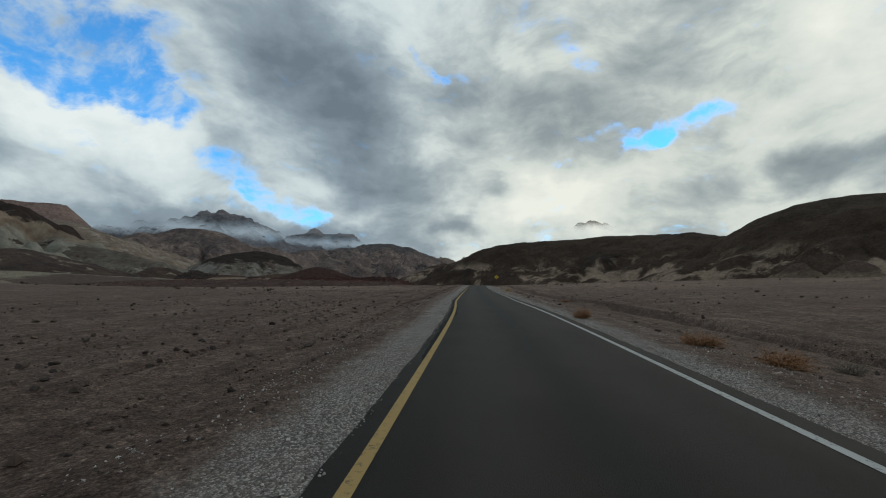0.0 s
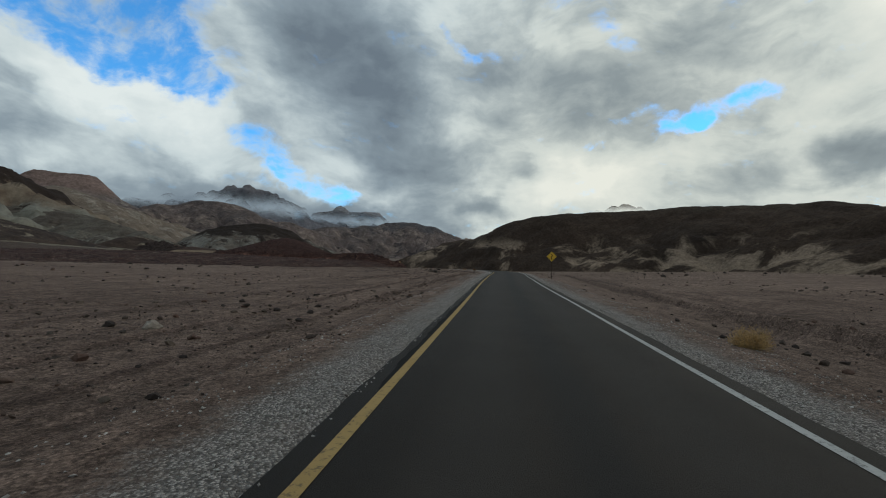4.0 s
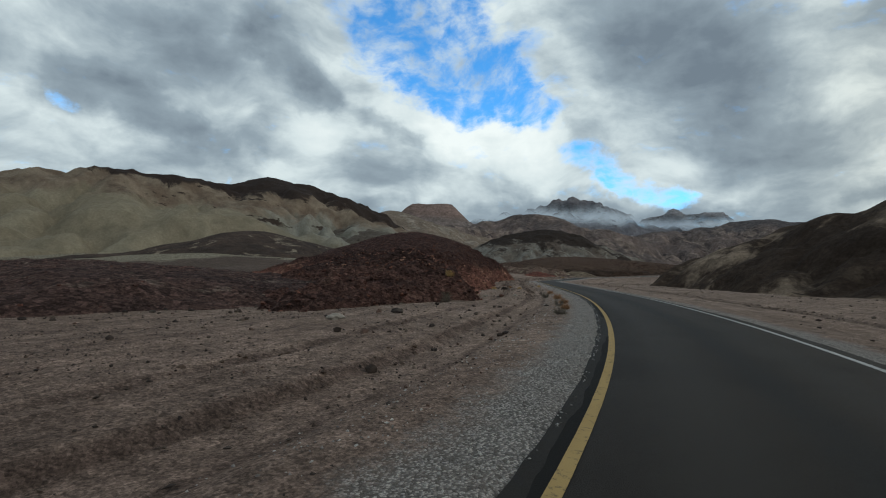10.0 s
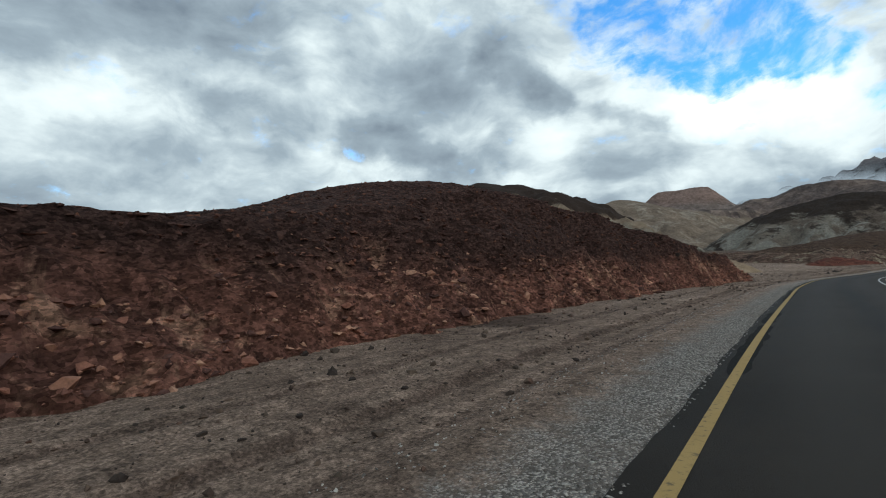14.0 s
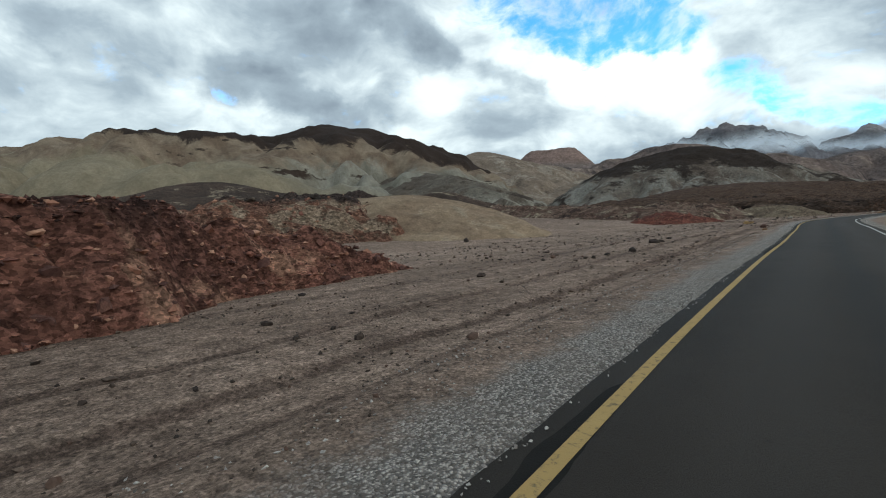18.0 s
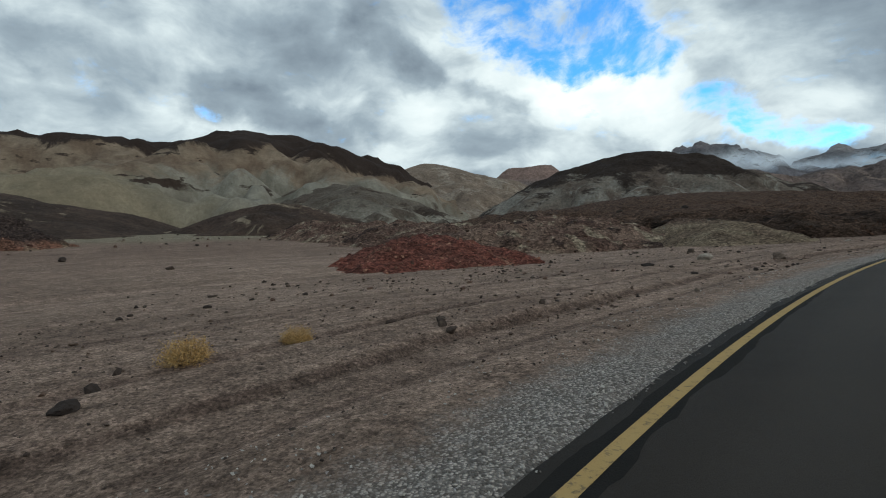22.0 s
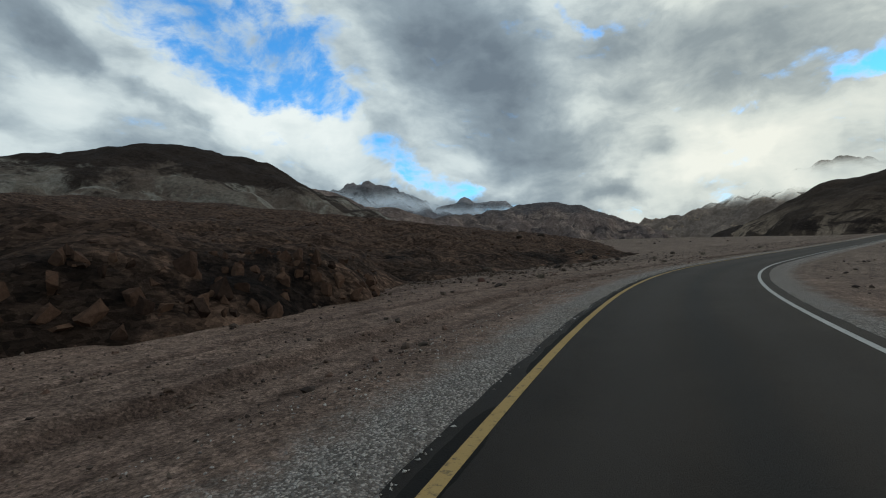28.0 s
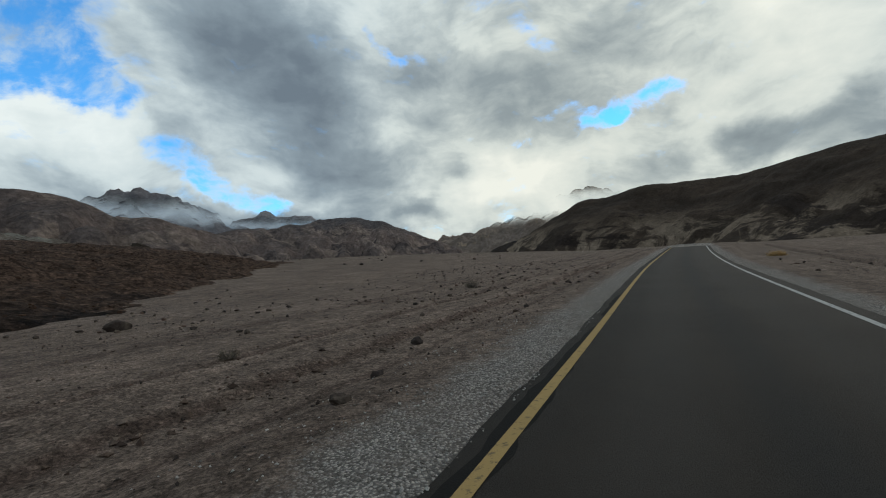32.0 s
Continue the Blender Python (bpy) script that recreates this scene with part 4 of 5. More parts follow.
PLATEAU = hill("dark_plateau", [(-16, 420, 9.5), (-2, 414, 9.0), (14, 412, 8.2), (33, 405, 6.0), (41, 411, 5.8), (50, 425, 6.0), (40, 432, 7.6), (14, 436, 10.0), (0, 462, 14), (20, 498, 15.8), (50, 520, 14), (84, 537, 11.6), (104, 552, 8.5), (125, 566, 8)],
               0.16, M_DARK, "long dark stony ridge with gullied slopes", 6.0, 0.55, (14, 4.0), (5.0, 1.1), cut=(((360, 60), (388, 40), (394, 24), (399, 13), (404, 9.8), (412, 9.2), (428, 9.2), (438, 9.6, 0.85), (445, 10.6, 0.8), (451, 13.5, 0.34), (460, 13.5, 0.24), (480, 16, 0.2), (497, 20, 0.2), (542, 50, 0.3)), 0.85), seed=4, reach=60, gully=1.2, crag=((7.0, 0.45), (1.8, 0.2)))
APRON = hill("scree_apron", [(-48, 198, 3.0), (-30, 190, 3.4), (0, 172, 3.4), (14, 166, 3.1), (26, 161, 2.9), (35, 159, 2.6)], 0.075, M_APRON, "low dark apron of scattered red stones", 3.0, 0.9, (12, 3.0), (3.0, 0.4), cut=(((100, 42), (130, 30), (150, 26), (161, 17), (169, 15), (175, 13), (180, 12)), 0.3), seed=19, reach=46, crag=((2.0, 0.25),))
hill("striped_hill", [(-70, 548, 27), (-50, 550, 37), (-30, 553, 41), (-8, 560, 40), (10, 575, 33), (40, 600, 22), (70, 640, 10)], 0.52, M_STRIPE, "brown hill with a dark crown and pale grey gullies", 14.0, 1.6, (34, 8), (11, 2.4), seed=5, gully=6, jag=2)
hill("pale_hill", [(-620, 280, 80), (-524, 311, 85), (-404, 353, 77), (-362, 400, 88), (-342, 445, 90), (-328, 482, 89), (-315, 534, 101), (-292, 590, 92), (-268, 638, 78), (-250, 670, 60)],
     0.42, M_KHAKI, "broad pale khaki hill with a dark brown capped crest", 20.0, 4.0, (80, 24), (26, 5), seed=6, gully=20, jag=5)
hill("tan_hill", [(-262, 652, 74), (-246, 686, 83), (-220, 715, 76), (-190, 745, 68), (-140, 800, 50)], 0.42, M_TAN, "tan rounded hill behind the khaki slopes", 14.0, 4.0, (60, 14), (20, 3), seed=21, gully=8)
hill("dark_mound", [(-172, 270, 6), (-160, 305, 13), (-146, 352, 24), (-121, 362, 15), (-89, 368, 8)], 0.31, M_MOUND, "low dark brown mound on the plain", 10.0, 2.5, (26, 7), (9, 1.4), seed=7)
hill("dark_mound", [(-98, 384, 9.5), (-88, 398, 15.0), (-82, 405, 17), (-72, 415, 13.5), (-64, 424, 10)], 0.45, M_MOUND, "low dark brown mound on the plain", 5.0, 1.2, (14, 4), (5, 1.0), seed=23, gully=1.5)
hill("grey_foothill", [(-205, 520, 44), (-164, 501, 39), (-130, 478, 32), (-100, 450, 24), (-80, 432, 17), (-66, 420, 11)], 0.42, M_FOOTHILL, "grey badland foothill with white washed-out gullies", 10.0, 1.8, (26, 8), (9, 1.4), seed=18, gully=5.0)
hill("dark_hill", [(72, 281, 5), (92, 262, 13.5), (100, 244, 18.5), (117, 225, 24), (141, 207, 26), (162, 181, 27), (172, 159, 26), (176, 137, 22.5), (180, 121, 29), (185, 98, 32), (193, 80, 28), (200, 62, 18), (210, 40, 6)],
     0.55, M_SLATE, "dark brown rounded hill with pale streaked gullies", 12.0, 1.3, (24, 6), (9, 0.9), seed=8, gully=4.0)
for ridge in ([(128, 80, 4.8), (131, 85, 6.8), (134, 88, 7.6)], [(129, 70, 5.0), (133, 73, 7.2), (136, 75, 7.8)], [(137, 60, 5.6), (142, 62.5, 7.9), (146, 64, 8.3)]):
    hill("pale_outcrop", ridge, 0.75, M_RUBBLE, "pale sandy outcrop at the foot of the dark hill", 1.5, 0.8, (5, 1.4), (2.2, 0.6), seed=int(ridge[0][1]), reach=9)
M_FAR = strata("far_hill_rock", (0.07, 0.05, 0.037), (0.046, 0.034, 0.026), (0.06, 0.048, 0.034), 62.0, 8.0, (0.25, 0.19, 0.14), 0.66, 0.012, 1.4, 0.2, 1.0, None, None, ((0.033, 0.024, 0.02), 0.5, 0.02), 14.0, 0.0, low=(20.0, 38.0))
hill("far_dark_hill", [(325, 785, 30), (343, 758, 44), (358, 734, 57), (368, 710, 61), (389, 651, 61), (392, 612, 62), (390, 560, 64), (400, 500, 60)], 0.5, M_FAR, "long dark hillside with pale streaks at its foot", 16.0, 3.0, (50, 14), (16, 3), seed=9, gully=7)
hill("table_mountain", [(-1500, 2000, 240), (-1139, 2150, 280), (-1108, 2350, 300), (-1085, 2375, 362), (-980, 2420, 368), (-885, 2468, 366), (-860, 2480, 320), (-790, 2500, 280), (-650, 2440, 220), (-500, 2500, 180)], 0.9, M_MESA, "distant reddish flat-topped mountain", 4.0, 12.0, (180, 14), (60, 5), base=0, category="mountain", seed=10, gully=9)
hill("cloud_peak", [(-900, 2900, 330), (-600, 2950, 380), (-460, 2990, 425), (-383, 3049, 462), (-250, 3100, 430), (-92, 3181, 395), (150, 3300, 330), (500, 3500, 240)], 0.6, M_PEAK, "distant jagged mountain with haze and low cloud painted in", 4.0, 14.0, (160, 60), (90, 30), base=0, category="mountain", seed=11, gully=50, jag=55)
hill("serrated_crest", [(60, 4500, 480), (230, 4470, 525), (300, 4420, 555), (420, 4450, 530), (540, 4400, 545), (700, 4400, 480), (1000, 4300, 380)], 0.6, M_CREST, "faint serrated mountain crest with haze painted into its colour", 4.0, 20.0, (160, 60), (110, 36), base=0, category="mountain", seed=12, gully=40, jag=45)
hill("round_mountain", [(-80, 1980, 120), (101, 1883, 158), (275, 1888, 170), (408, 1913, 194), (525, 1881, 174), (617, 1827, 140), (719, 1727, 76), (800, 1650, 40)], 0.5, M_ROUND, "broad rounded brown mountain with gullied flanks", 26.0, 8.0, (120, 40), (40, 7), base=0, category="mountain", seed=13, gully=60, jag=2)
hill("mid_mountain", [(-480, 1000, 110), (-300, 1240, 130), (-180, 1304, 152), (-90, 1330, 130), (60, 1400, 90)], 0.45, M_ROUND, "brown ridge in the middle distance", 30.0, 7.0, (90, 30), (34, 6), base=0, category="mountain", seed=14, gully=36, jag=2)
hill("pale_mountain", [(700, 2900, 160), (1017, 2782, 200), (1293, 2653, 235), (1498, 2528, 290), (1690, 2533, 385), (1837, 2428, 425), (1952, 2336, 380), (2200, 2100, 330), (2500, 1700, 250)], 0.5, M_FLANK, "distant mountain flank below low clouds, sunlight painted into its pale rock", 24.0, 18.0, (180, 50), (70, 22), base=0, category="mountain", seed=15, gully=45, jag=40)
# ---- small helpers for things ----
def part(name, bm, material, parent, label=""):
    me = bpy.data.meshes.new(name)
    bm.to_mesh(me)
    bm.free()
    me.materials.append(material)
    ob = new(name, me)
    ob.parent = parent
    if label:
        ob["label"] = label
    return ob


def box(bm, size, at=(0, 0, 0), turn=None, bevel=0.0):
    m = Matrix.Translation(at) @ (turn or Matrix()) @ Matrix.Diagonal((*size, 1))
    made = bmesh.ops.create_cube(bm, size=1.0, matrix=m)["verts"]
    if bevel:
        edges = list({e for v in made for e in v.link_edges})
        bmesh.ops.bevel(bm, geom=edges, offset=bevel, segments=2, affect="EDGES", profile=0.5)


GRAPH = bpy.context.evaluated_depsgraph_get()


def floor_at(x, y):
    """Height of the ground or hill under a place in the plan."""
    hit, at, *_ = scene.ray_cast(GRAPH, (x, y, 60), (0, 0, -1))
    return at.z if hit else float(ground_z([x], [y])[0])


# ---- dark sealing smears beside the yellow line ----
m, n, p = surface("tar")
finish(n, n.mix(n.noise(p, 6.0, 5.0), (0.0145, 0.0138, 0.013), (0.021, 0.0195, 0.018)), 0.95, n.noise(p, 60, 4.0), 0.006, spec=0.08)
M_TAR = m
rng = random.Random(4)
at = -6.0
while at < 500:
    length, wide = rng.uniform(3.0, 16.0), rng.uniform(0.02, 0.16)
    k = max(10, int(length / 0.14))
    s = np.linspace(at, at + length, k)
    ends = np.sqrt(np.clip(1 - np.abs(np.linspace(-1, 1, k)) ** 6, 0.02, 1))
    inner = -2.0 + (wide + 0.10 * fbm(s, s * 0 + at, 0.9, 4, 3, 0.7)) * ends
    outer = -2.05 - (0.12 + 0.06 * fbm(s, s * 0 + at, 0.7, 3, 8)) * ends
    rows = []
    for l in (outer, inner):
        x, y = place(s, l)
        rows.append(np.stack([x, y, np.interp(s, RS, RP[:, 2]) + 0.0045 + (l + 2.05) * 0.008], 1))
    tagged(sheet("tar_smear", np.stack(rows, 1).reshape(-1, 3), quads(2, k), M_TAR), "black tar sealing smear along the yellow line", "road repair", "tar smears")
    at += length + rng.choice((0.3, 1.2, 5.0, 9.0, 16.0))

# ---- stones ----
def stone_mat(name, tones, dust=(0.20, 0.16, 0.125)):
    m, n, p = surface(name)
    r = n.add("ShaderNodeNewGeometry").outputs["Random Per Island"]
    o = n.add("ShaderNodeObjectInfo").outputs["Random"]
    pick = n.math("FRACT", n.math("ADD", r, o))
    ramp = n.add("ShaderNodeValToRGB", Fac=pick)
    ramp.color_ramp.interpolation = "CONSTANT"
    for k, tone in enumerate(tones):
        e = ramp.color_ramp.elements[k] if k < 2 else ramp.color_ramp.elements.new(0.5)
        e.position = k / len(tones)
        e.color = (*tone, 1)
    c = n.mix(1.0, ramp.outputs[0], grey3(n, n.ramp(n.noise(p, 9.0, 6.0, 0.7), 0.28, 0.72, 0.6, 1.4, False)), "MULTIPLY")
    c = n.mix(n.ramp(n.noise(p, 2.5, 4.0), 0.5, 0.7, 0, 0.45), c, dust)
    finish(n, c, 0.92, n.noise(p, 14, 8.0, 0.7), 0.03)
    return m


M_STONES = stone_mat("mixed_stones", ((0.07, 0.052, 0.043), (0.10, 0.074, 0.06), (0.16, 0.12, 0.095), (0.055, 0.043, 0.038), (0.13, 0.08, 0.062), (0.24, 0.20, 0.165)))
M_DARKSTONE = stone_mat("dark_stone", ((0.045, 0.036, 0.032), (0.06, 0.046, 0.038), (0.075, 0.058, 0.047)))
M_REDSTONE = stone_mat("red_stone", ((0.13, 0.067, 0.05), (0.10, 0.055, 0.043), (0.17, 0.09, 0.062)))
M_PALESTONE = stone_mat("pale_stone", ((0.28, 0.235, 0.19), (0.23, 0.195, 0.16), (0.33, 0.285, 0.235)))
M_SCREE = stone_mat("scree_blocks", ((0.0366, 0.02134, 0.01833), (0.0915, 0.04481, 0.03565), (0.122, 0.05655, 0.04278), (0.0854, 0.04695, 0.0387), (0.1952, 0.08856, 0.06111), (0.0549, 0.03094, 0.02648)), (0.1342, 0.06402, 0.04685))
M_CUT = stone_mat("orange_blocks", ((0.2791, 0.1259, 0.09033), (0.1744, 0.07928, 0.06138), (0.3488, 0.1725, 0.1181), (0.1047, 0.05363, 0.04516), (0.4651, 0.2565, 0.1737), (0.2209, 0.09908, 0.07412)), (0.2674, 0.1306, 0.09496))
M_COAL = stone_mat("dark_blocks", ((0.03794, 0.0234, 0.01745), (0.05693, 0.03321, 0.02328), (0.0759, 0.04377, 0.02974), (0.1044, 0.06038, 0.04007), (0.1423, 0.07925, 0.05171)), (0.1139, 0.06416, 0.04266))
M_CHIP = stone_mat("gravel_chips", ((0.40, 0.365, 0.335), (0.27, 0.24, 0.22), (0.55, 0.51, 0.465), (0.18, 0.158, 0.142), (0.34, 0.27, 0.235)), (0.30, 0.25, 0.21))

t5 = (1 + 5 ** 0.5) / 2
ICO = np.array([(-1, t5, 0), (1, t5, 0), (-1, -t5, 0), (1, -t5, 0), (0, -1, t5), (0, 1, t5), (0, -1, -t5), (0, 1, -t5), (t5, 0, -1), (t5, 0, 1), (-t5, 0, -1), (-t5, 0, 1)]) / (1 + t5 * t5) ** 0.5
ICO_F = np.array([(0, 11, 5), (0, 5, 1), (0, 1, 7), (0, 7, 10), (0, 10, 11), (1, 5, 9), (5, 11, 4), (11, 10, 2), (10, 7, 6), (7, 1, 8),
                  (3, 9, 4), (3, 4, 2), (3, 2, 6), (3, 6, 8), (3, 8, 9), (4, 9, 5), (2, 4, 11), (6, 2, 10), (8, 6, 7), (9, 8, 1)])
CUBE = np.array([(x, y, z) for x in (-1, 1) for y in (-1, 1) for z in (-1, 1)]) * 0.62
CUBE_F = np.array([(0, 1, 3), (0, 3, 2), (4, 6, 7), (4, 7, 5), (0, 4, 5), (0, 5, 1), (2, 3, 7), (2, 7, 6), (0, 2, 6), (0, 6, 4), (1, 5, 7), (1, 7, 3)])

OCTA = np.array([(1, 0, 0), (-1, 0, 0), (0, 1, 0), (0, -1, 0), (0.2, 0.1, 1), (-0.1, 0.15, -1)]) * 0.9
OCTA_F = np.array([(0, 2, 4), (2, 1, 4), (1, 3, 4), (3, 0, 4), (2, 0, 5), (1, 2, 5), (3, 1, 5), (0, 3, 5)])
SHAPES = {True: (CUBE, CUBE_F), False: (ICO, ICO_F), "shard": (OCTA, OCTA_F)}


def litter(name, at, size, material, label, category, seed, angular=False, sink=0.25, flat=(0.45, 0.85)):
    """Many loose stones in one mesh."""
    r = np.random.RandomState(seed)
    base, tri = SHAPES[angular]
    n = len(at)
    v = base[None] * (1 + r.uniform(-0.35, 0.3, (n, len(base), 1))) + r.uniform(-0.24, 0.24, (n, len(base), 3))
    v = v * np.stack([r.uniform(0.75, 1.3, n), r.uniform(0.6, 1.0, n), r.uniform(*flat, n)], 1)[:, None]
    tip, spin = r.uniform(-0.6, 0.6, n), r.uniform(0, 6.283, n)
    y2, z2 = v[:, :, 1] * np.cos(tip)[:, None] - v[:, :, 2] * np.sin(tip)[:, None], v[:, :, 1] * np.sin(tip)[:, None] + v[:, :, 2] * np.cos(tip)[:, None]
    x3, y3 = v[:, :, 0] * np.cos(spin)[:, None] - y2 * np.sin(spin)[:, None], v[:, :, 0] * np.sin(spin)[:, None] + y2 * np.cos(spin)[:, None]
    v = np.stack([x3, y3, z2 + sink], 2) * (size[:, None, None] * 0.5) + at[:, None]
    f = (tri[None] + (np.arange(n) * len(base))[:, None, None]).reshape(-1, 3)
    return tagged(sheet(name, v.reshape(-1, 3), f, material, False), label, category, kind="stuff")


r = np.random.RandomState(11)


def on_strip(n, s0, s1, l0, l1, clump, seed, power=1.0):
    """Places along the road, gathered in drifts."""
    s, l = r.uniform(s0, s1, n * 3), l0 + (l1 - l0) * r.uniform(0, 1, n * 3) ** power
    x, y = place(s, l)
    keep = (fbm(x, y, clump, 3, seed) + r.uniform(-0.45, 0.45, n * 3)) > 0.06
    x, y, s, l = (q[keep][:n] for q in (x, y, s, l))
    z = np.interp(s, RS, RP[:, 2]) + relief_near(s, l, x, y) + side_slope(s, l) + np.where(np.abs(l) > 10, smooth(np.abs(l), 10, 60) * 0.5 * fbm(x, y, 45, 4, 21), 0)
    return np.stack([x, y, z], 1)


def sizes(n, small, big, power=3.0):
    return small + (big - small) * r.uniform(0, 1, n) ** power


q = on_strip(16000, -10, 540, -4.3, -24.0, 7, 101)
litter("loose_stones", q, sizes(len(q), 0.05, 0.24, 5), M_STONES, "scattered brown stones on the desert floor", "stones", 1)
q = on_strip(52000, -8, 515, -3.6, -15.0, 3, 102)
litter("pebbles", q, sizes(len(q), 0.025, 0.085, 3), M_STONES, "small pebbles strewn over the soil", "pebbles", 2, "shard")
q = on_strip(8500, -10, 540, 4.4, 24.0, 6, 103)
litter("loose_stones", q, sizes(len(q), 0.05, 0.26, 6), M_STONES, "scattered brown stones on the desert floor", "stones", 3)
q = on_strip(42000, -2, 500, -2.24, -4.6, 0.6, 104, 1.4)
litter("gravel", q, sizes(len(q), 0.022, 0.055, 2), M_CHIP, "loose grey gravel chips on the shoulder", "gravel", 4, "shard")
q = on_strip(12000, -2, 110, 2.6, 4.7, 0.6, 105, 1.3)
litter("gravel", q, sizes(len(q), 0.022, 0.055, 2), M_CHIP, "loose grey gravel chips on the shoulder", "gravel", 5, "shard")
q = on_strip(2600, 426, 470, -7.5, -26.0, 4, 107, 0.7)
litter("fallen_fragments", q, sizes(len(q), 0.04, 0.26, 5), M_STONES, "brown rock fragments fallen from the slope", "stones", 15, True)
q = on_strip(5000, 426, 476, -11.0, -26.0, 5, 109)
litter("dark_rubble", q, sizes(len(q), 0.04, 0.32, 5), stone_mat("dark_rubble", ((0.05, 0.037, 0.031), (0.075, 0.054, 0.044), (0.10, 0.072, 0.058), (0.15, 0.105, 0.08))), "dark brown rubble at the foot of the ridge", "stones", 23, True)
# clods thrown up along the furrows and ledges beside the road
M_CLOD = stone_mat("earth_clods", ((0.12, 0.083, 0.063), (0.16, 0.112, 0.086), (0.09, 0.062, 0.05), (0.20, 0.145, 0.113)))
s = r.uniform(-6, 520, 42000)
line = r.choice([-5.55, -5.55, -7.6, -11.0, 8.4, 8.4, 11.3], len(s))
rut = wander(s)
l = line + rut + r.normal(0, 0.22, len(s))
keep = fbm(s, line * 3.0, 7, 3, 108) + r.uniform(-0.3, 0.3, len(s)) > 0.05
s, l = s[keep], l[keep]
x, y = place(s, l)
q = np.stack([x, y, np.interp(s, RS, RP[:, 2]) + relief_near(s, l, x, y) + side_slope(s, l) + np.where(np.abs(l) > 10, smooth(np.abs(l), 10, 60) * 0.5 * fbm(x, y, 45, 4, 21), 0)], 1)
litter("earth_clods", q, sizes(len(q), 0.03, 0.16, 3), M_CLOD, "brown clods along old wheel furrows in the soil", "clods", 21, "shard")
# farther out on the plain
x, y = r.uniform(-140, 190, 14000), r.uniform(-10, 560, 14000)
s, l, z = along(x, y)
keep = (np.abs(l) > 24) & (fbm(x, y, 22, 3, 106) + r.uniform(-0.3, 0.3, len(x)) > 0.12)
q = np.stack([x[keep], y[keep], ground_z(x[keep], y[keep], False)], 1)
litter("field_stones", q, sizes(len(q), 0.12, 0.75, 4), M_STONES, "dark stones dotted over the open plain", "stones", 6)


def scree(name, key, n, small, big, material, label, seed, test=None, power=3.0, shape=None):
    v = HILLS[key]
    pick = v[r.randint(0, len(v), n * 8)]
    s, l, z = along(pick[:, 0], pick[:, 1])
    ok = (np.abs(l) < 75) & (pick[:, 2] > z - 0.4)
    if test is not None:
        ok &= test(pick, s, l, z)
    pick = pick[ok][:n] + r.uniform(-0.15, 0.15, (min(n, ok.sum()), 3)) * (1, 1, 0.1) - (0, 0, 0.05)
    litter(name, pick, sizes(len(pick), small, big, power), material, label, "rocks", seed, shape or big < 0.4, -0.1, (0.35, 0.8))


scree("scree", "red_hill", 75000, 0.07, 0.34, M_SCREE, "broken dark maroon rocks covering the hillside", 7, lambda p, s, l, z: ((p[:, 2] - z > 1.7 + 1.2 * fbm(p[:, 0], p[:, 1], 6, 3, 5)) | (s < 184)) & (l > -36), 2.2, "shard")
scree("scree", "red_hill", 30000, 0.05, 0.30, M_CUT, "crumbling orange red blocks of the road cut", 8, lambda p, s, l, z: (p[:, 2] - z < np.where(s < 222, 1.9, 2.6) + 2.4 * fbm(p[:, 0], p[:, 1], 9, 4, 5)) & (l > -20) & (s > 183), 2.6, "shard")
scree("scree", "red_hill", 3000, 0.14, 0.5, M_CUT, "large split orange blocks at the foot of the cut", 22, lambda p, s, l, z: (p[:, 2] - z < 2.1) & (l > -16) & (s > 184) & (fbm(p[:, 0], p[:, 1], 5, 3, 6) > -0.05), 3.0)
scree("scree", "scree_apron", 14000, 0.08, 0.4, M_SCREE, "low spread of dark red stones", 9, None, 3.0, "shard")
scree("scree", "red_bank", 4000, 0.10, 0.6, M_CUT, "broken red clods on the clay bank", 10, None, 4.0)
scree("scree", "red_mound", 1800, 0.07, 0.35, M_CUT, "brick red fragments on the mound", 11, None, 3.0)
scree("scree", "dark_plateau", 20000, 0.08, 0.42, M_COAL, "dark brown rubble over the ridge", 12, lambda p, s, l, z: l > -60, 4.0, True)
scree("scree", "brown_mound", 2500, 0.07, 0.45, M_COAL, "dark brown fragments on the mound", 14, None, 3.5)
scree("scree", "pale_mound", 2600, 0.05, 0.26, M_STONES, "brown and pale rubble on the small mound", 13, None, 3.0, "shard")


def boulder_mesh(name, seed, material):
    """A rugged broken boulder, one metre across, with its base at the origin."""
    bm = bmesh.new()
    bmesh.ops.create_icosphere(bm, subdivisions=3, radius=0.5)
    off = Vector((seed * 7.1, seed * 3.3, seed))
    cuts = [Vector((math.sin(seed * 3 + k * 2.4), math.cos(seed * 5 + k * 1.7), 0.6 * math.sin(seed + k * 4.1))).normalized() for k in range(7)]
    for v in bm.verts:
        d = v.co.normalized()
        rad = 0.5
        for k, c in enumerate(cuts):
            face = d.dot(c)
            if face > 0.15:
                rad = min(rad, (0.33 + 0.03 * (k % 3)) / face)
        rad *= 1 + 0.22 * noise.noise(d * 1.7 + off) + 0.09 * noise.noise(d * 5 + off) + 0.04 * noise.noise(d * 13 + off)
        v.co = d * rad
        v.co.z = v.co.z * 0.72 + 0.2
    me = bpy.data.meshes.new(name)
    bm.to_mesh(me)
    bm.free()
    me.materials.append(material)
    return me


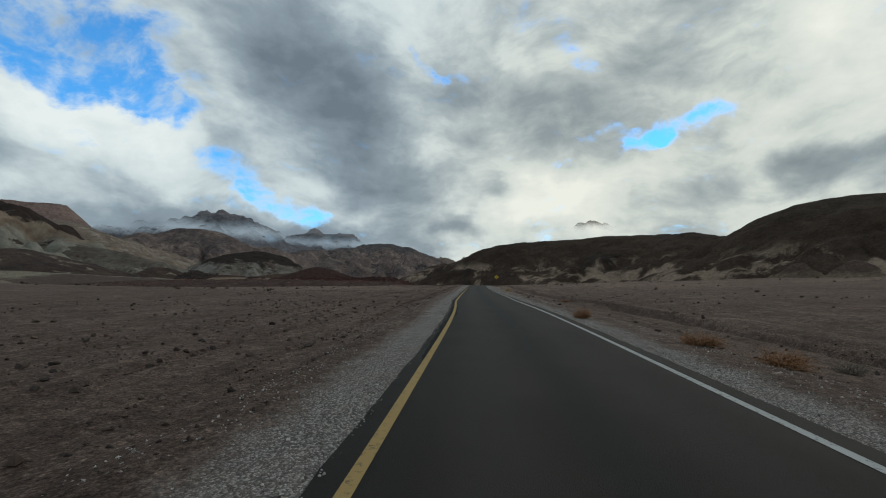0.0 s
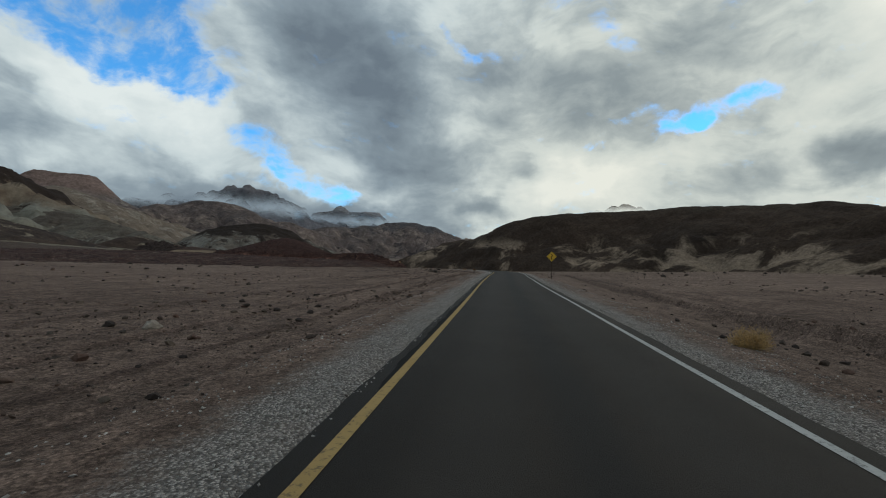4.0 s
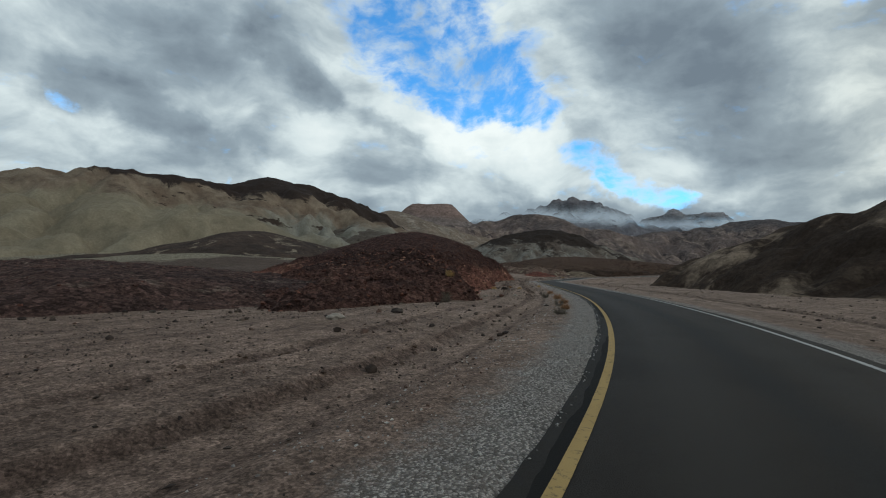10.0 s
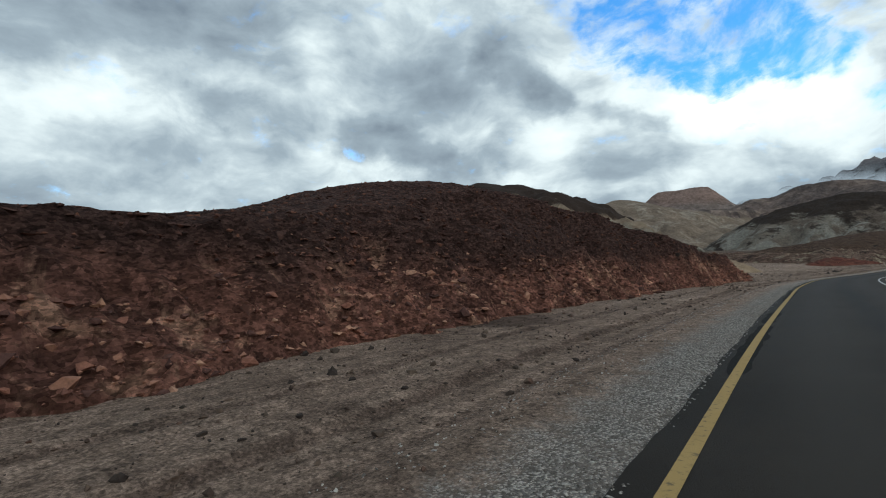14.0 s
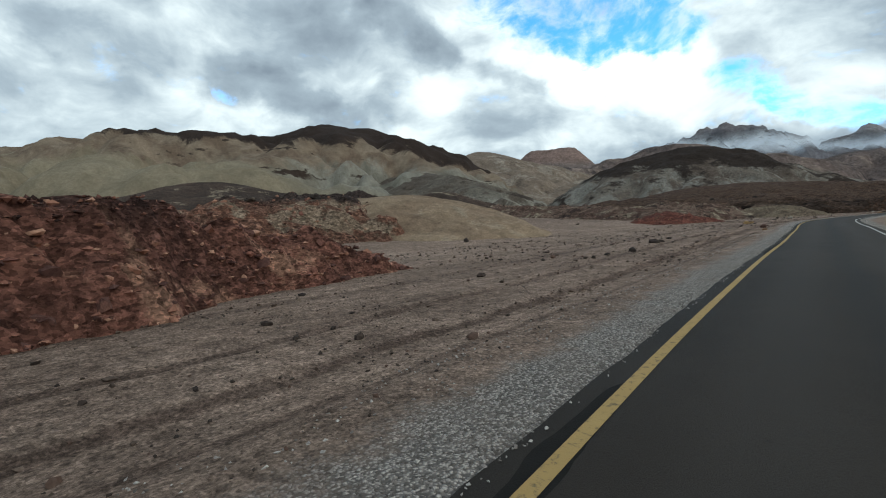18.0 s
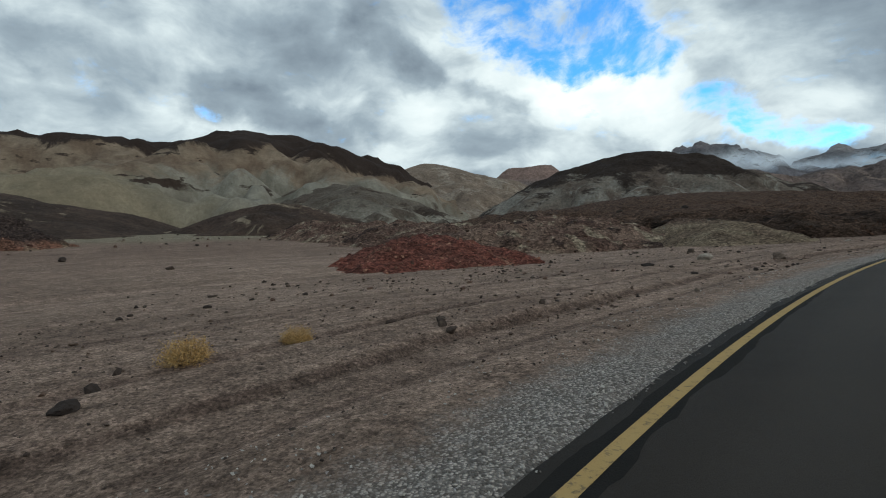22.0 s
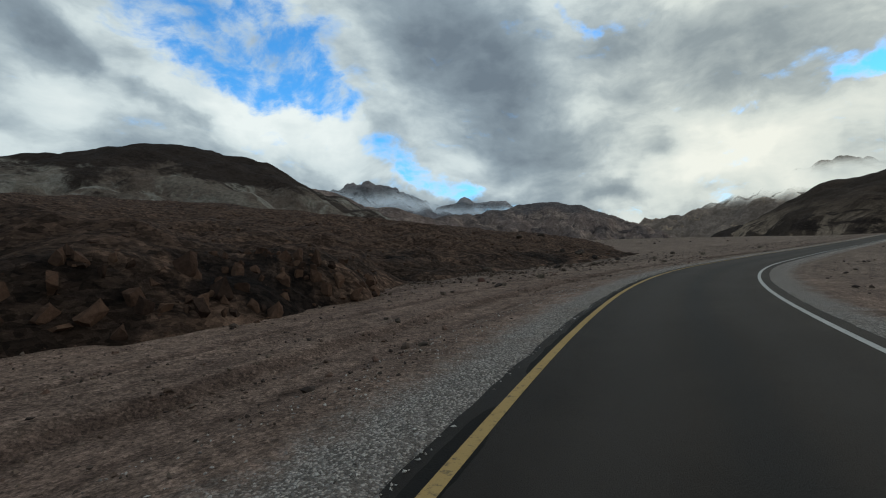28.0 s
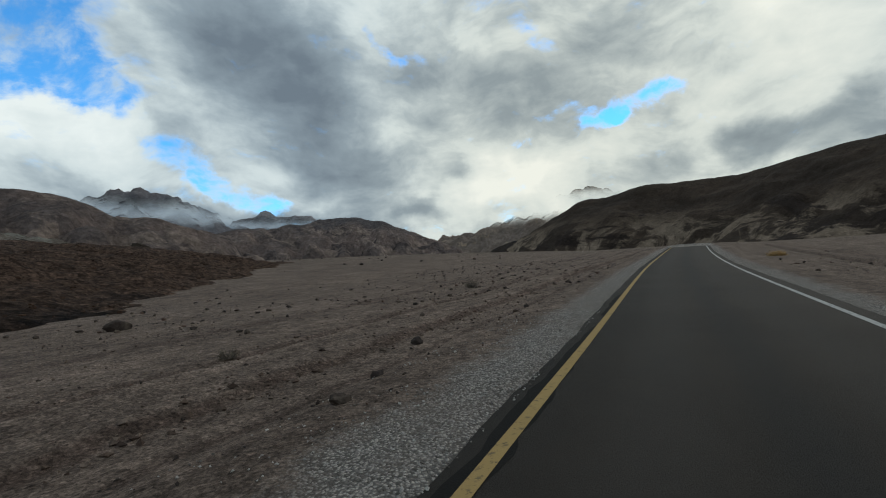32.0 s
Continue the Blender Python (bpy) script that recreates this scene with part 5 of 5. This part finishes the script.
def slab_mesh(name, seed, material):
    """A split block of rock with flat faces, about one metre across, its base at the origin."""
    rr = random.Random(seed)
    bm = bmesh.new()
    for _ in range(14):
        d = Vector((rr.gauss(0, 1), rr.gauss(0, 1), rr.gauss(0, 0.8)))
        d.normalize()
        bm.verts.new((d.x * rr.uniform(0.36, 0.56), d.y * rr.uniform(0.28, 0.46), d.z * rr.uniform(0.36, 0.55) + 0.3))
    hull = bmesh.ops.convex_hull(bm, input=bm.verts)
    bmesh.ops.delete(bm, geom=[v for v in hull["geom_interior"] if isinstance(v, bmesh.types.BMVert)], context="VERTS")
    bmesh.ops.subdivide_edges(bm, edges=bm.edges, cuts=1, use_grid_fill=True)
    for v in bm.verts:
        v.co += noise.noise_vector(v.co * 5.0 + Vector((seed, 0, 0))) * 0.055
    bmesh.ops.triangulate(bm, faces=bm.faces)
    me = bpy.data.meshes.new(name)
    bm.to_mesh(me)
    bm.free()
    me.materials.append(material)
    return me


def outcrop(parent, name, count, s0, s1, l0, l1, small, big, material, seed, tall=1.0, lean=25, top=99.0):
    """Blocks that stick out of a slope, parts of it. top: how high above the road they go."""
    rr = random.Random(seed)
    shapes = [slab_mesh(name, seed * 10 + k, material) for k in range(6)]
    made = 0
    for _ in range(count * 4):
        ds, dl = rr.uniform(s0, s1), rr.uniform(l0, l1)
        x, y = (float(q[0]) for q in place(np.array([ds]), np.array([dl])))
        hit, at, normal, _, ob, _ = scene.ray_cast(GRAPH, (x, y, 60), (0, 0, -1))
        if not hit or ob.name != parent.name or at.z - np.interp(ds, RS, RP[:, 2]) > top:
            continue
        size = small + (big - small) * rr.random() ** 2.2
        block = new(name, shapes[made % 6])
        block.matrix_world = pose(x, y, at.z - 0.3 * size, rr.uniform(-lean, lean), rr.uniform(-lean, lean), rr.uniform(0, 360)) @ Matrix.Diagonal((size, size, size * tall * rr.uniform(0.75, 1.2), 1))
        block.parent = parent
        made += 1
        if made == count:
            break


bpy.context.view_layer.update()
GRAPH = bpy.context.evaluated_depsgraph_get()
outcrop(RED_HILL, "rock_block", 290, 184, 286, -8.8, -12.0, 0.16, 0.62, M_CUT, 3, 0.8, 40, 2.2)
outcrop(RED_HILL, "dark_block", 290, 168, 262, -10.5, -26.0, 0.2, 0.6, M_SCREE, 4, 0.7, 35)
outcrop(PLATEAU, "rock_fin", 280, 398, 456, -9.4, -12.5, 0.22, 0.7, M_COAL, 5, 1.3, 25, 3.0)
outcrop(PLATEAU, "rock_block", 200, 400, 500, -12.0, -42.0, 0.2, 0.7, M_COAL, 6, 0.7, 30)
outcrop(RED_BANK, "rock_block", 90, 285, 330, -36.0, -50.0, 0.25, 0.8, M_CUT, 7, 0.9, 35)
outcrop(RED_MOUND, "rock_block", 60, 350, 380, -14.0, -34.0, 0.16, 0.45, M_REDSTONE, 8, 0.7, 35)
outcrop(PALE_MOUND, "rock_block", 50, 380, 410, -10.0, -30.0, 0.15, 0.4, M_PALESTONE, 9, 0.8, 35)
outcrop(BROWN_MOUND, "rock_block", 80, 370, 420, -20.0, -60.0, 0.2, 0.6, M_STONES, 10, 0.8, 35)
outcrop(APRON, "rock_block", 120, 120, 185, -13.0, -60.0, 0.18, 0.5, M_SCREE, 11, 0.7, 35)

DARK_ROCKS_A = [(-0.1, 18.0, 0.33), (-2.2, 11.0, 0.14), (-3.7, 10.3, 0.16), (46.7, 34.6, 0.58), (20.3, 18.5, 0.26), (20.2, 35.1, 0.38), (-2.7, 8.3, 0.16), (20.2, 68.0, 0.27), (22.5, 72.4, 0.22),
                (20.6, 64.9, 0.2), (23.1, 71.3, 0.2), (44.8, 128.1, 0.63), (44.2, 126.5, 0.34), (41.9, 120.5, 0.55), (41.0, 118.3, 0.7), (46.8, 133.8, 0.36), (35.7, 106.2, 0.2), (42.0, 120.0, 0.52),
                (44.6, 134.8, 0.3), (44.9, 133.2, 0.26), (45.7, 136.6, 0.37), (48.2, 156.1, 0.48), (47.3, 172.2, 0.2), (44.1, 185.2, 0.65), (43.7, 194.6, 0.2), (33.1, 227.0, 0.25)]
DARK_ROCKS_B = [(27.8, 240.1, 0.46), (27.2, 282.2, 0.3), (27.4, 280.0, 0.28), (23.7, 268.5, 0.25), (27.6, 284.6, 0.45), (26.6, 296.3, 0.36), (27.0, 292.4, 0.48), (28.9, 327.7, 0.34),
                (28.0, 315.2, 0.25), (28.4, 319.6, 0.33), (32.2, 345.1, 0.24), (29.6, 349.5, 0.6), (22.8, 354.0, 0.25), (31.2, 351.5, 0.2), (29.3, 363.6, 0.6), (25.3, 364.3, 0.49), (25.5, 362.2, 0.29),
                (30.3, 362.6, 0.42), (36.7, 363.5, 0.2), (29.8, 373.3, 0.29), (30.8, 373.3, 0.29), (41.3, 374.8, 0.2), (39.4, 373.9, 0.2), (54.9, 409.0, 0.52), (45.9, 392.0, 0.22), (49.1, 395.1, 0.2), (50.9, 402.0, 0.94)]
DARK_ROCKS_C = [(65.4, 448.3, 0.97), (80.9, 461.3, 0.73), (70.0, 442.9, 0.45), (75.2, 452.0, 0.65), (71.6, 450.5, 0.8), (72.5, 456.9, 0.95), (78.4, 466.6, 1.2), (79.9, 465.8, 1.0), (80.2, 472.0, 1.1), (77.2, 469.5, 0.9), (81.2, 499.5, 1.7), (75, 488, 1.5), (93.7, 474.7, 0.74),
                (102.3, 471.6, 0.2), (97.1, 470.2, 0.2), (84.2, 535.9, 2.6), (17.0, 357.0, 0.6), (22.6, 403.0, 1.2), (20, 412, 1.3), (13, 404, 1.6), (40, 404, 1.0), (-10, 294, 1.5), (-10, 286, 1.2), (-9.5, 289, 0.9)]
BROWN_ROCKS = [(43.7, 125.9, 0.45), (41.8, 118.7, 0.47), (36.6, 104.0, 0.28), (39.9, 112.3, 0.69), (45.4, 131.2, 0.47), (26.0, 273.8, 0.3), (27.0, 290.8, 0.66), (25.3, 280.6, 0.3), (28.0, 312.4, 0.2),
               (34.5, 354.3, 0.64), (32.3, 362.1, 0.3), (44.6, 379.7, 0.9), (47.7, 395.1, 0.22), (64.1, 431.7, 0.41), (98.1, 462.8, 0.25), (100.3, 466.2, 0.34)]
PALE_ROCKS = [(21.1, 67.8, 0.44), (46.3, 116.4, 0.16), (45.6, 129.8, 0.34), (37.4, 102.4, 0.14), (50.6, 130.5, 0.12), (50.2, 129.2, 0.12), (50.9, 130.2, 0.12), (47.7, 153.2, 0.69), (48.2, 173.2, 0.28),
              (47.0, 173.9, 0.3), (46.5, 171.8, 0.36), (26.9, 299.7, 0.28), (30.9, 296.9, 0.16), (29.1, 296.6, 0.14), (28.4, 311.4, 0.3), (31.4, 353.8, 0.8), (38.7, 375.3, 0.51), (43.4, 385.7, 0.66), (47.1, 388.8, 0.25)]
RED_ROCKS = [(21.1, 69.7, 0.2), (47.4, 172.6, 0.4), (40.8, 197.2, 0.29), (29.7, 229.5, 0.45), (30.9, 230.8, 0.5), (31.4, 230.5, 0.25), (27.7, 247.9, 0.5), (24.1, 256.3, 0.71), (30.6, 316.4, 0.75),
             (41.5, 375.2, 0.24), (46.6, 382.8, 0.41), (50.0, 391.0, 0.42), (46.9, 390.9, 0.42), (63.7, 435.5, 0.55)]
kinds = ((DARK_ROCKS_A, M_DARKSTONE, "dark weathered rock lying on the gravelly ground"), (DARK_ROCKS_B, M_DARKSTONE, "dark weathered rock lying on the gravelly ground"),
         (DARK_ROCKS_C, M_DARKSTONE, "large dark boulder on the stony slope"), (BROWN_ROCKS, M_STONES, "brown rock lying on the dusty ground"),
         (PALE_ROCKS, M_PALESTONE, "pale sandy rock lying on the dusty ground"), (RED_ROCKS, M_REDSTONE, "reddish rock lying on the dusty ground"))
rng = random.Random(8)
turn = 0
for rows, material, label in kinds:
    shapes = [boulder_mesh("rock", turn * 5 + k, material) for k in range(4)]
    for k, (x, y, size) in enumerate(rows):
        ob = new("rock", shapes[k % 4])
        h = rng.uniform(0.6, 1.05)
        ob.matrix_world = pose(x, y, floor_at(x, y) - 0.09 * size * h, rng.uniform(-12, 12), rng.uniform(-12, 12), rng.uniform(0, 360)) @ Matrix.Diagonal((size * rng.uniform(0.95, 1.15), size * rng.uniform(0.7, 1.0), size * h, 1))
        tagged(ob, label, "rock", "rocks beside the road")
    turn += 1

# ---- dry shrubs ----
def twig_mat(name, a, b):
    m, n, p = surface(name)
    o = n.add("ShaderNodeNewGeometry").outputs["Random Per Island"]
    finish(n, n.mix(o, a, b), 0.9, spec=0.15)
    return m


def shrub(name, seed, twigs, leaves, wood, leaf, spread, height, label):
    """A dry shrub one metre wide: bent tapering twigs from one crown, forked, with small curled leaves along them."""
    r = random.Random(seed)
    root = new(name)
    tagged(root, label, "shrub", "dry shrubs")
    tv, tf, lv, lf = [], [], [], []
    for k in range(twigs):
        az = r.uniform(0, 6.283)
        lean = r.uniform(0.1, 1.0) ** 0.7 * spread
        length = r.uniform(0.6, 1.0) * height * (1.0 if lean < 0.8 else 0.85)
        p = Vector((math.cos(az), math.sin(az), 0)) * r.uniform(0, 0.07)
        d = Vector((math.cos(az) * math.sin(lean), math.sin(az) * math.sin(lean), math.cos(lean)))
        w = r.uniform(0.006, 0.012)
        ring = None
        for j in range(5):
            side = d.cross(Vector((0.3, 0.2, 1))).normalized()
            other = d.cross(side).normalized()
            ww = w * (1 - j / 5.2)
            base = len(tv)
            for q in range(3):
                a = q * 2.094
                tv.append(p + side * math.cos(a) * ww + other * math.sin(a) * ww)
            if ring is not None:
                tf += [(ring + q, ring + (q + 1) % 3, base + (q + 1) % 3) for q in range(3)] + [(ring + q, base + (q + 1) % 3, base + q) for q in range(3)]
            ring = base
            for _ in range(leaves if j > 1 else 0):
                c = p + Vector((r.gauss(0, 1), r.gauss(0, 1), r.gauss(0, 1))) * 0.035
                u = Vector((r.gauss(0, 1), r.gauss(0, 1), r.gauss(0, 1) + 0.3)).normalized() * r.uniform(0.012, 0.034)
                t = u.cross(Vector((r.gauss(0, 1), r.gauss(0, 1), r.gauss(0, 1)))).normalized() * 0.007
                b = len(lv)
                lv += [c - t, c + t, c + u]
                lf.append((b, b + 1, b + 2))
            p = p + d * length / 5
            d = (d + Vector((r.gauss(0, 0.28), r.gauss(0, 0.28), r.gauss(0.02, 0.22)))).normalized()
    for pname, v, f, mt in (("branch_crown", tv, tf, wood), ("foliage", lv, lf, leaf)):
        if not f:
            continue
        me = bpy.data.meshes.new(pname)
        me.from_pydata([tuple(q) for q in v], [], f)
        me.materials.append(mt)
        new(pname, me).parent = root
    return root


W_GREY, W_BROWN, W_TAN = twig_mat("grey_twig", (0.115, 0.09775, 0.0805), (0.1955, 0.161, 0.1323)), twig_mat("brown_twig", (0.1495, 0.092, 0.0575), (0.253, 0.161, 0.09775)), twig_mat("tan_twig", (0.299, 0.2185, 0.1265), (0.414, 0.3105, 0.184))
L_GREY, L_RUST, L_STRAW = twig_mat("grey_leaf", (0.1063, 0.092, 0.063), (0.175, 0.1437, 0.0945)), twig_mat("rust_leaf", (0.3, 0.1437, 0.06825), (0.425, 0.2185, 0.105)), twig_mat("straw_leaf", (0.45, 0.276, 0.105), (0.575, 0.3795, 0.168))
SHRUBS = (
    ("dry_shrub", 1, 90, 3, W_GREY, L_GREY, 1.25, 0.55, "dead grey brown desert shrub with bare twigs",
     [(53.4, 159.4, 1.0), (52.6, 164.2, 1.15), (50.1, 174.3, 1.1), (46.6, 164.5, 1.2), (47.1, 163.4, 1.1), (43.9, 186.6, 0.9), (26.3, 316.8, 0.55), (26.1, 296.4, 0.4), (66.9, 435.8, 0.95), (64.3, 431.5, 0.6), (81.1, 451.6, 0.8),
      (83.8, 459.0, 1.0), (91.2, 463.1, 1.0), (96.9, 466.7, 0.8), (106.7, 476.2, 1.1), (10.5, 6.0, 1.4), (26.9, 311.5, 0.3), (24.5, 346.5, 0.5)]),
    ("dry_shrub", 2, 150, 6, W_BROWN, L_RUST, 1.3, 0.5, "rusty orange dry shrub on the roadside soil",
     [(9.7, 8.7, 1.7), (9.1, 6.3, 1.8), (11.3, 15.5, 1.2), (24.1, 35.3, 1.6), (52.8, 133.4, 1.0), (54.0, 142.2, 1.0), (52.5, 166.4, 0.9), (51.4, 171.3, 1.1), (53.2, 162.2, 0.75),
      (49.6, 179.1, 1.05), (42.4, 193.9, 0.6), (43.0, 191.9, 0.7), (43.5, 374.5, 1.0), (31.3, 307.9, 0.8), (46.7, 382.7, 1.0)]),
    ("dry_shrub", 3, 210, 10, W_TAN, L_STRAW, 1.35, 0.55, "straw yellow tufted dry shrub beside the road",
     [(45.9, 170.4, 1.35), (45.9, 166.6, 1.0), (46.3, 169.6, 1.0), (43.4, 188.1, 0.75), (45.0, 187.8, 0.55), (27.9, 329.4, 1.15), (28.3, 331.0, 0.8), (45.3, 196.1, 0.7), (33.2, 63.8, 1.1), (132.4, 478.3, 2.0), (42.8, 186.3, 0.8), (79.5, 425, 1.2), (84, 428, 1.0)]),
)
for name, seed, twigs, leaves, wood, leaf, spread, height, label, rows in SHRUBS:
    first = shrub(name, seed, twigs, leaves, wood, leaf, spread, height, label)
    second = shrub(name, seed + 10, int(twigs * 0.7), leaves, wood, leaf, spread * 1.1, height * 0.85, label)
    for k, (x, y, size) in enumerate(rows):
        at = Matrix.Translation((x, y, floor_at(x, y) - 0.02)) @ pose(0, 0, 0, 0, 0, k * 77) @ Matrix.Diagonal((size, size, size * (0.85 + 0.3 * ((k * 37) % 10) / 10) * (0.6 if size > 1.3 else 1.0), 1))
        if k < 2:
            (first, second)[k].matrix_basis = at
        else:
            ob = copy_thing((first, second)[k % 2], Matrix())
            ob.matrix_basis = at

# ---- the bend sign ----
m, n, p = surface("sign_yellow")
finish(n, n.mix(n.ramp(n.noise(p, 6.0, 5.0), 0.4, 0.7), (0.72, 0.43, 0.03), (0.60, 0.35, 0.03)), 0.45, spec=0.4)
M_SIGN = m
m, n, p = surface("sign_black")
finish(n, n.mix(n.noise(p, 8.0), (0.012, 0.012, 0.012), (0.02, 0.02, 0.02)), 0.5)
M_BLACK = m
m, n, p = surface("rusty_steel")
finish(n, n.mix(n.ramp(n.noise(p, 9.0, 6.0), 0.4, 0.65), (0.12, 0.085, 0.065), (0.075, 0.05, 0.04)), 0.7, metal=0.6)
M_POST = m
m, n, p = surface("grey_aluminium")
finish(n, n.mix(n.noise(p, 5.0), (0.4, 0.4, 0.41), (0.3, 0.3, 0.31)), 0.45, metal=0.9)
M_ALU = m
sx, sy = 48.7, 99.4
sign = new("road_sign")
sign.matrix_world = pose(sx, sy, floor_at(sx, sy), 0, 0, -24)
tagged(sign, "yellow diamond winding-road warning sign on a rusty post", "road sign")
bm = bmesh.new()
for k in (-1, 1):
    box(bm, (0.006, 0.035, 2.9), (k * 0.026, 0.012, 1.45))
box(bm, (0.058, 0.006, 2.9), (0, 0.03, 1.45))
part("post", bm, M_POST, sign, "rusty steel channel post")
quarter = Matrix.Rotation(radians(45), 4, "Y")
bm = bmesh.new()
box(bm, (0.76, 0.004, 0.76), (0, -0.012, 2.35), quarter, 0.0015)
plate = part("plate", bm, M_ALU, sign, "bare aluminium back plate")
bm = bmesh.new()
box(bm, (0.755, 0.002, 0.755), (0, -0.0175, 2.35), quarter)
part("face", bm, M_SIGN, plate, "reflective yellow sheeting")
bm = bmesh.new()
for dx, dz, ln, tl in ((0, 0.34, 0.64, 45), (0, 0.34, 0.64, -45), (0, -0.34, 0.64, 45), (0, -0.34, 0.64, -45)):
    sgn = 1 if tl > 0 else -1
    top = 1 if dz > 0 else -1
    box(bm, (0.70, 0.002, 0.014), (0.25 * sgn * top, -0.0205, 2.35 + 0.25 * top), Matrix.Rotation(radians(tl), 4, "Y"))
part("border", bm, M_BLACK, plate)
bm = bmesh.new()
line = [(0.0, -0.30), (0.0, -0.20), (-0.055, -0.10), (-0.055, -0.03), (0.055, 0.05), (0.055, 0.12), (0.0, 0.19)]
for (ax, az), (bx, bz) in zip(line, line[1:]):
    ln, an = math.hypot(bx - ax, bz - az), math.atan2(bx - ax, bz - az)
    box(bm, (0.075, 0.002, ln + 0.05), ((ax + bx) / 2, -0.021 - 0.0001 * len(bm.verts) / 8, 2.35 + (az + bz) / 2), Matrix.Rotation(an, 4, "Y"))
tip = [bm.verts.new(c) for c in ((-0.11, -0.0225, 2.52), (0.08, -0.0225, 2.49), (-0.06, -0.0225, 2.66))]
bm.faces.new(tip)
bmesh.ops.recalc_face_normals(bm, faces=bm.faces)
part("arrow", bm, M_BLACK, plate, "black winding arrow")
for z in (2.12, 2.58):
    bm = bmesh.new()
    bmesh.ops.create_cone(bm, cap_ends=True, segments=10, radius1=0.012, radius2=0.010, depth=0.012, matrix=Matrix.Translation((0, -0.026, z)) @ Matrix.Rotation(radians(90), 4, "X"))
    part("bolt", bm, M_ALU, sign)
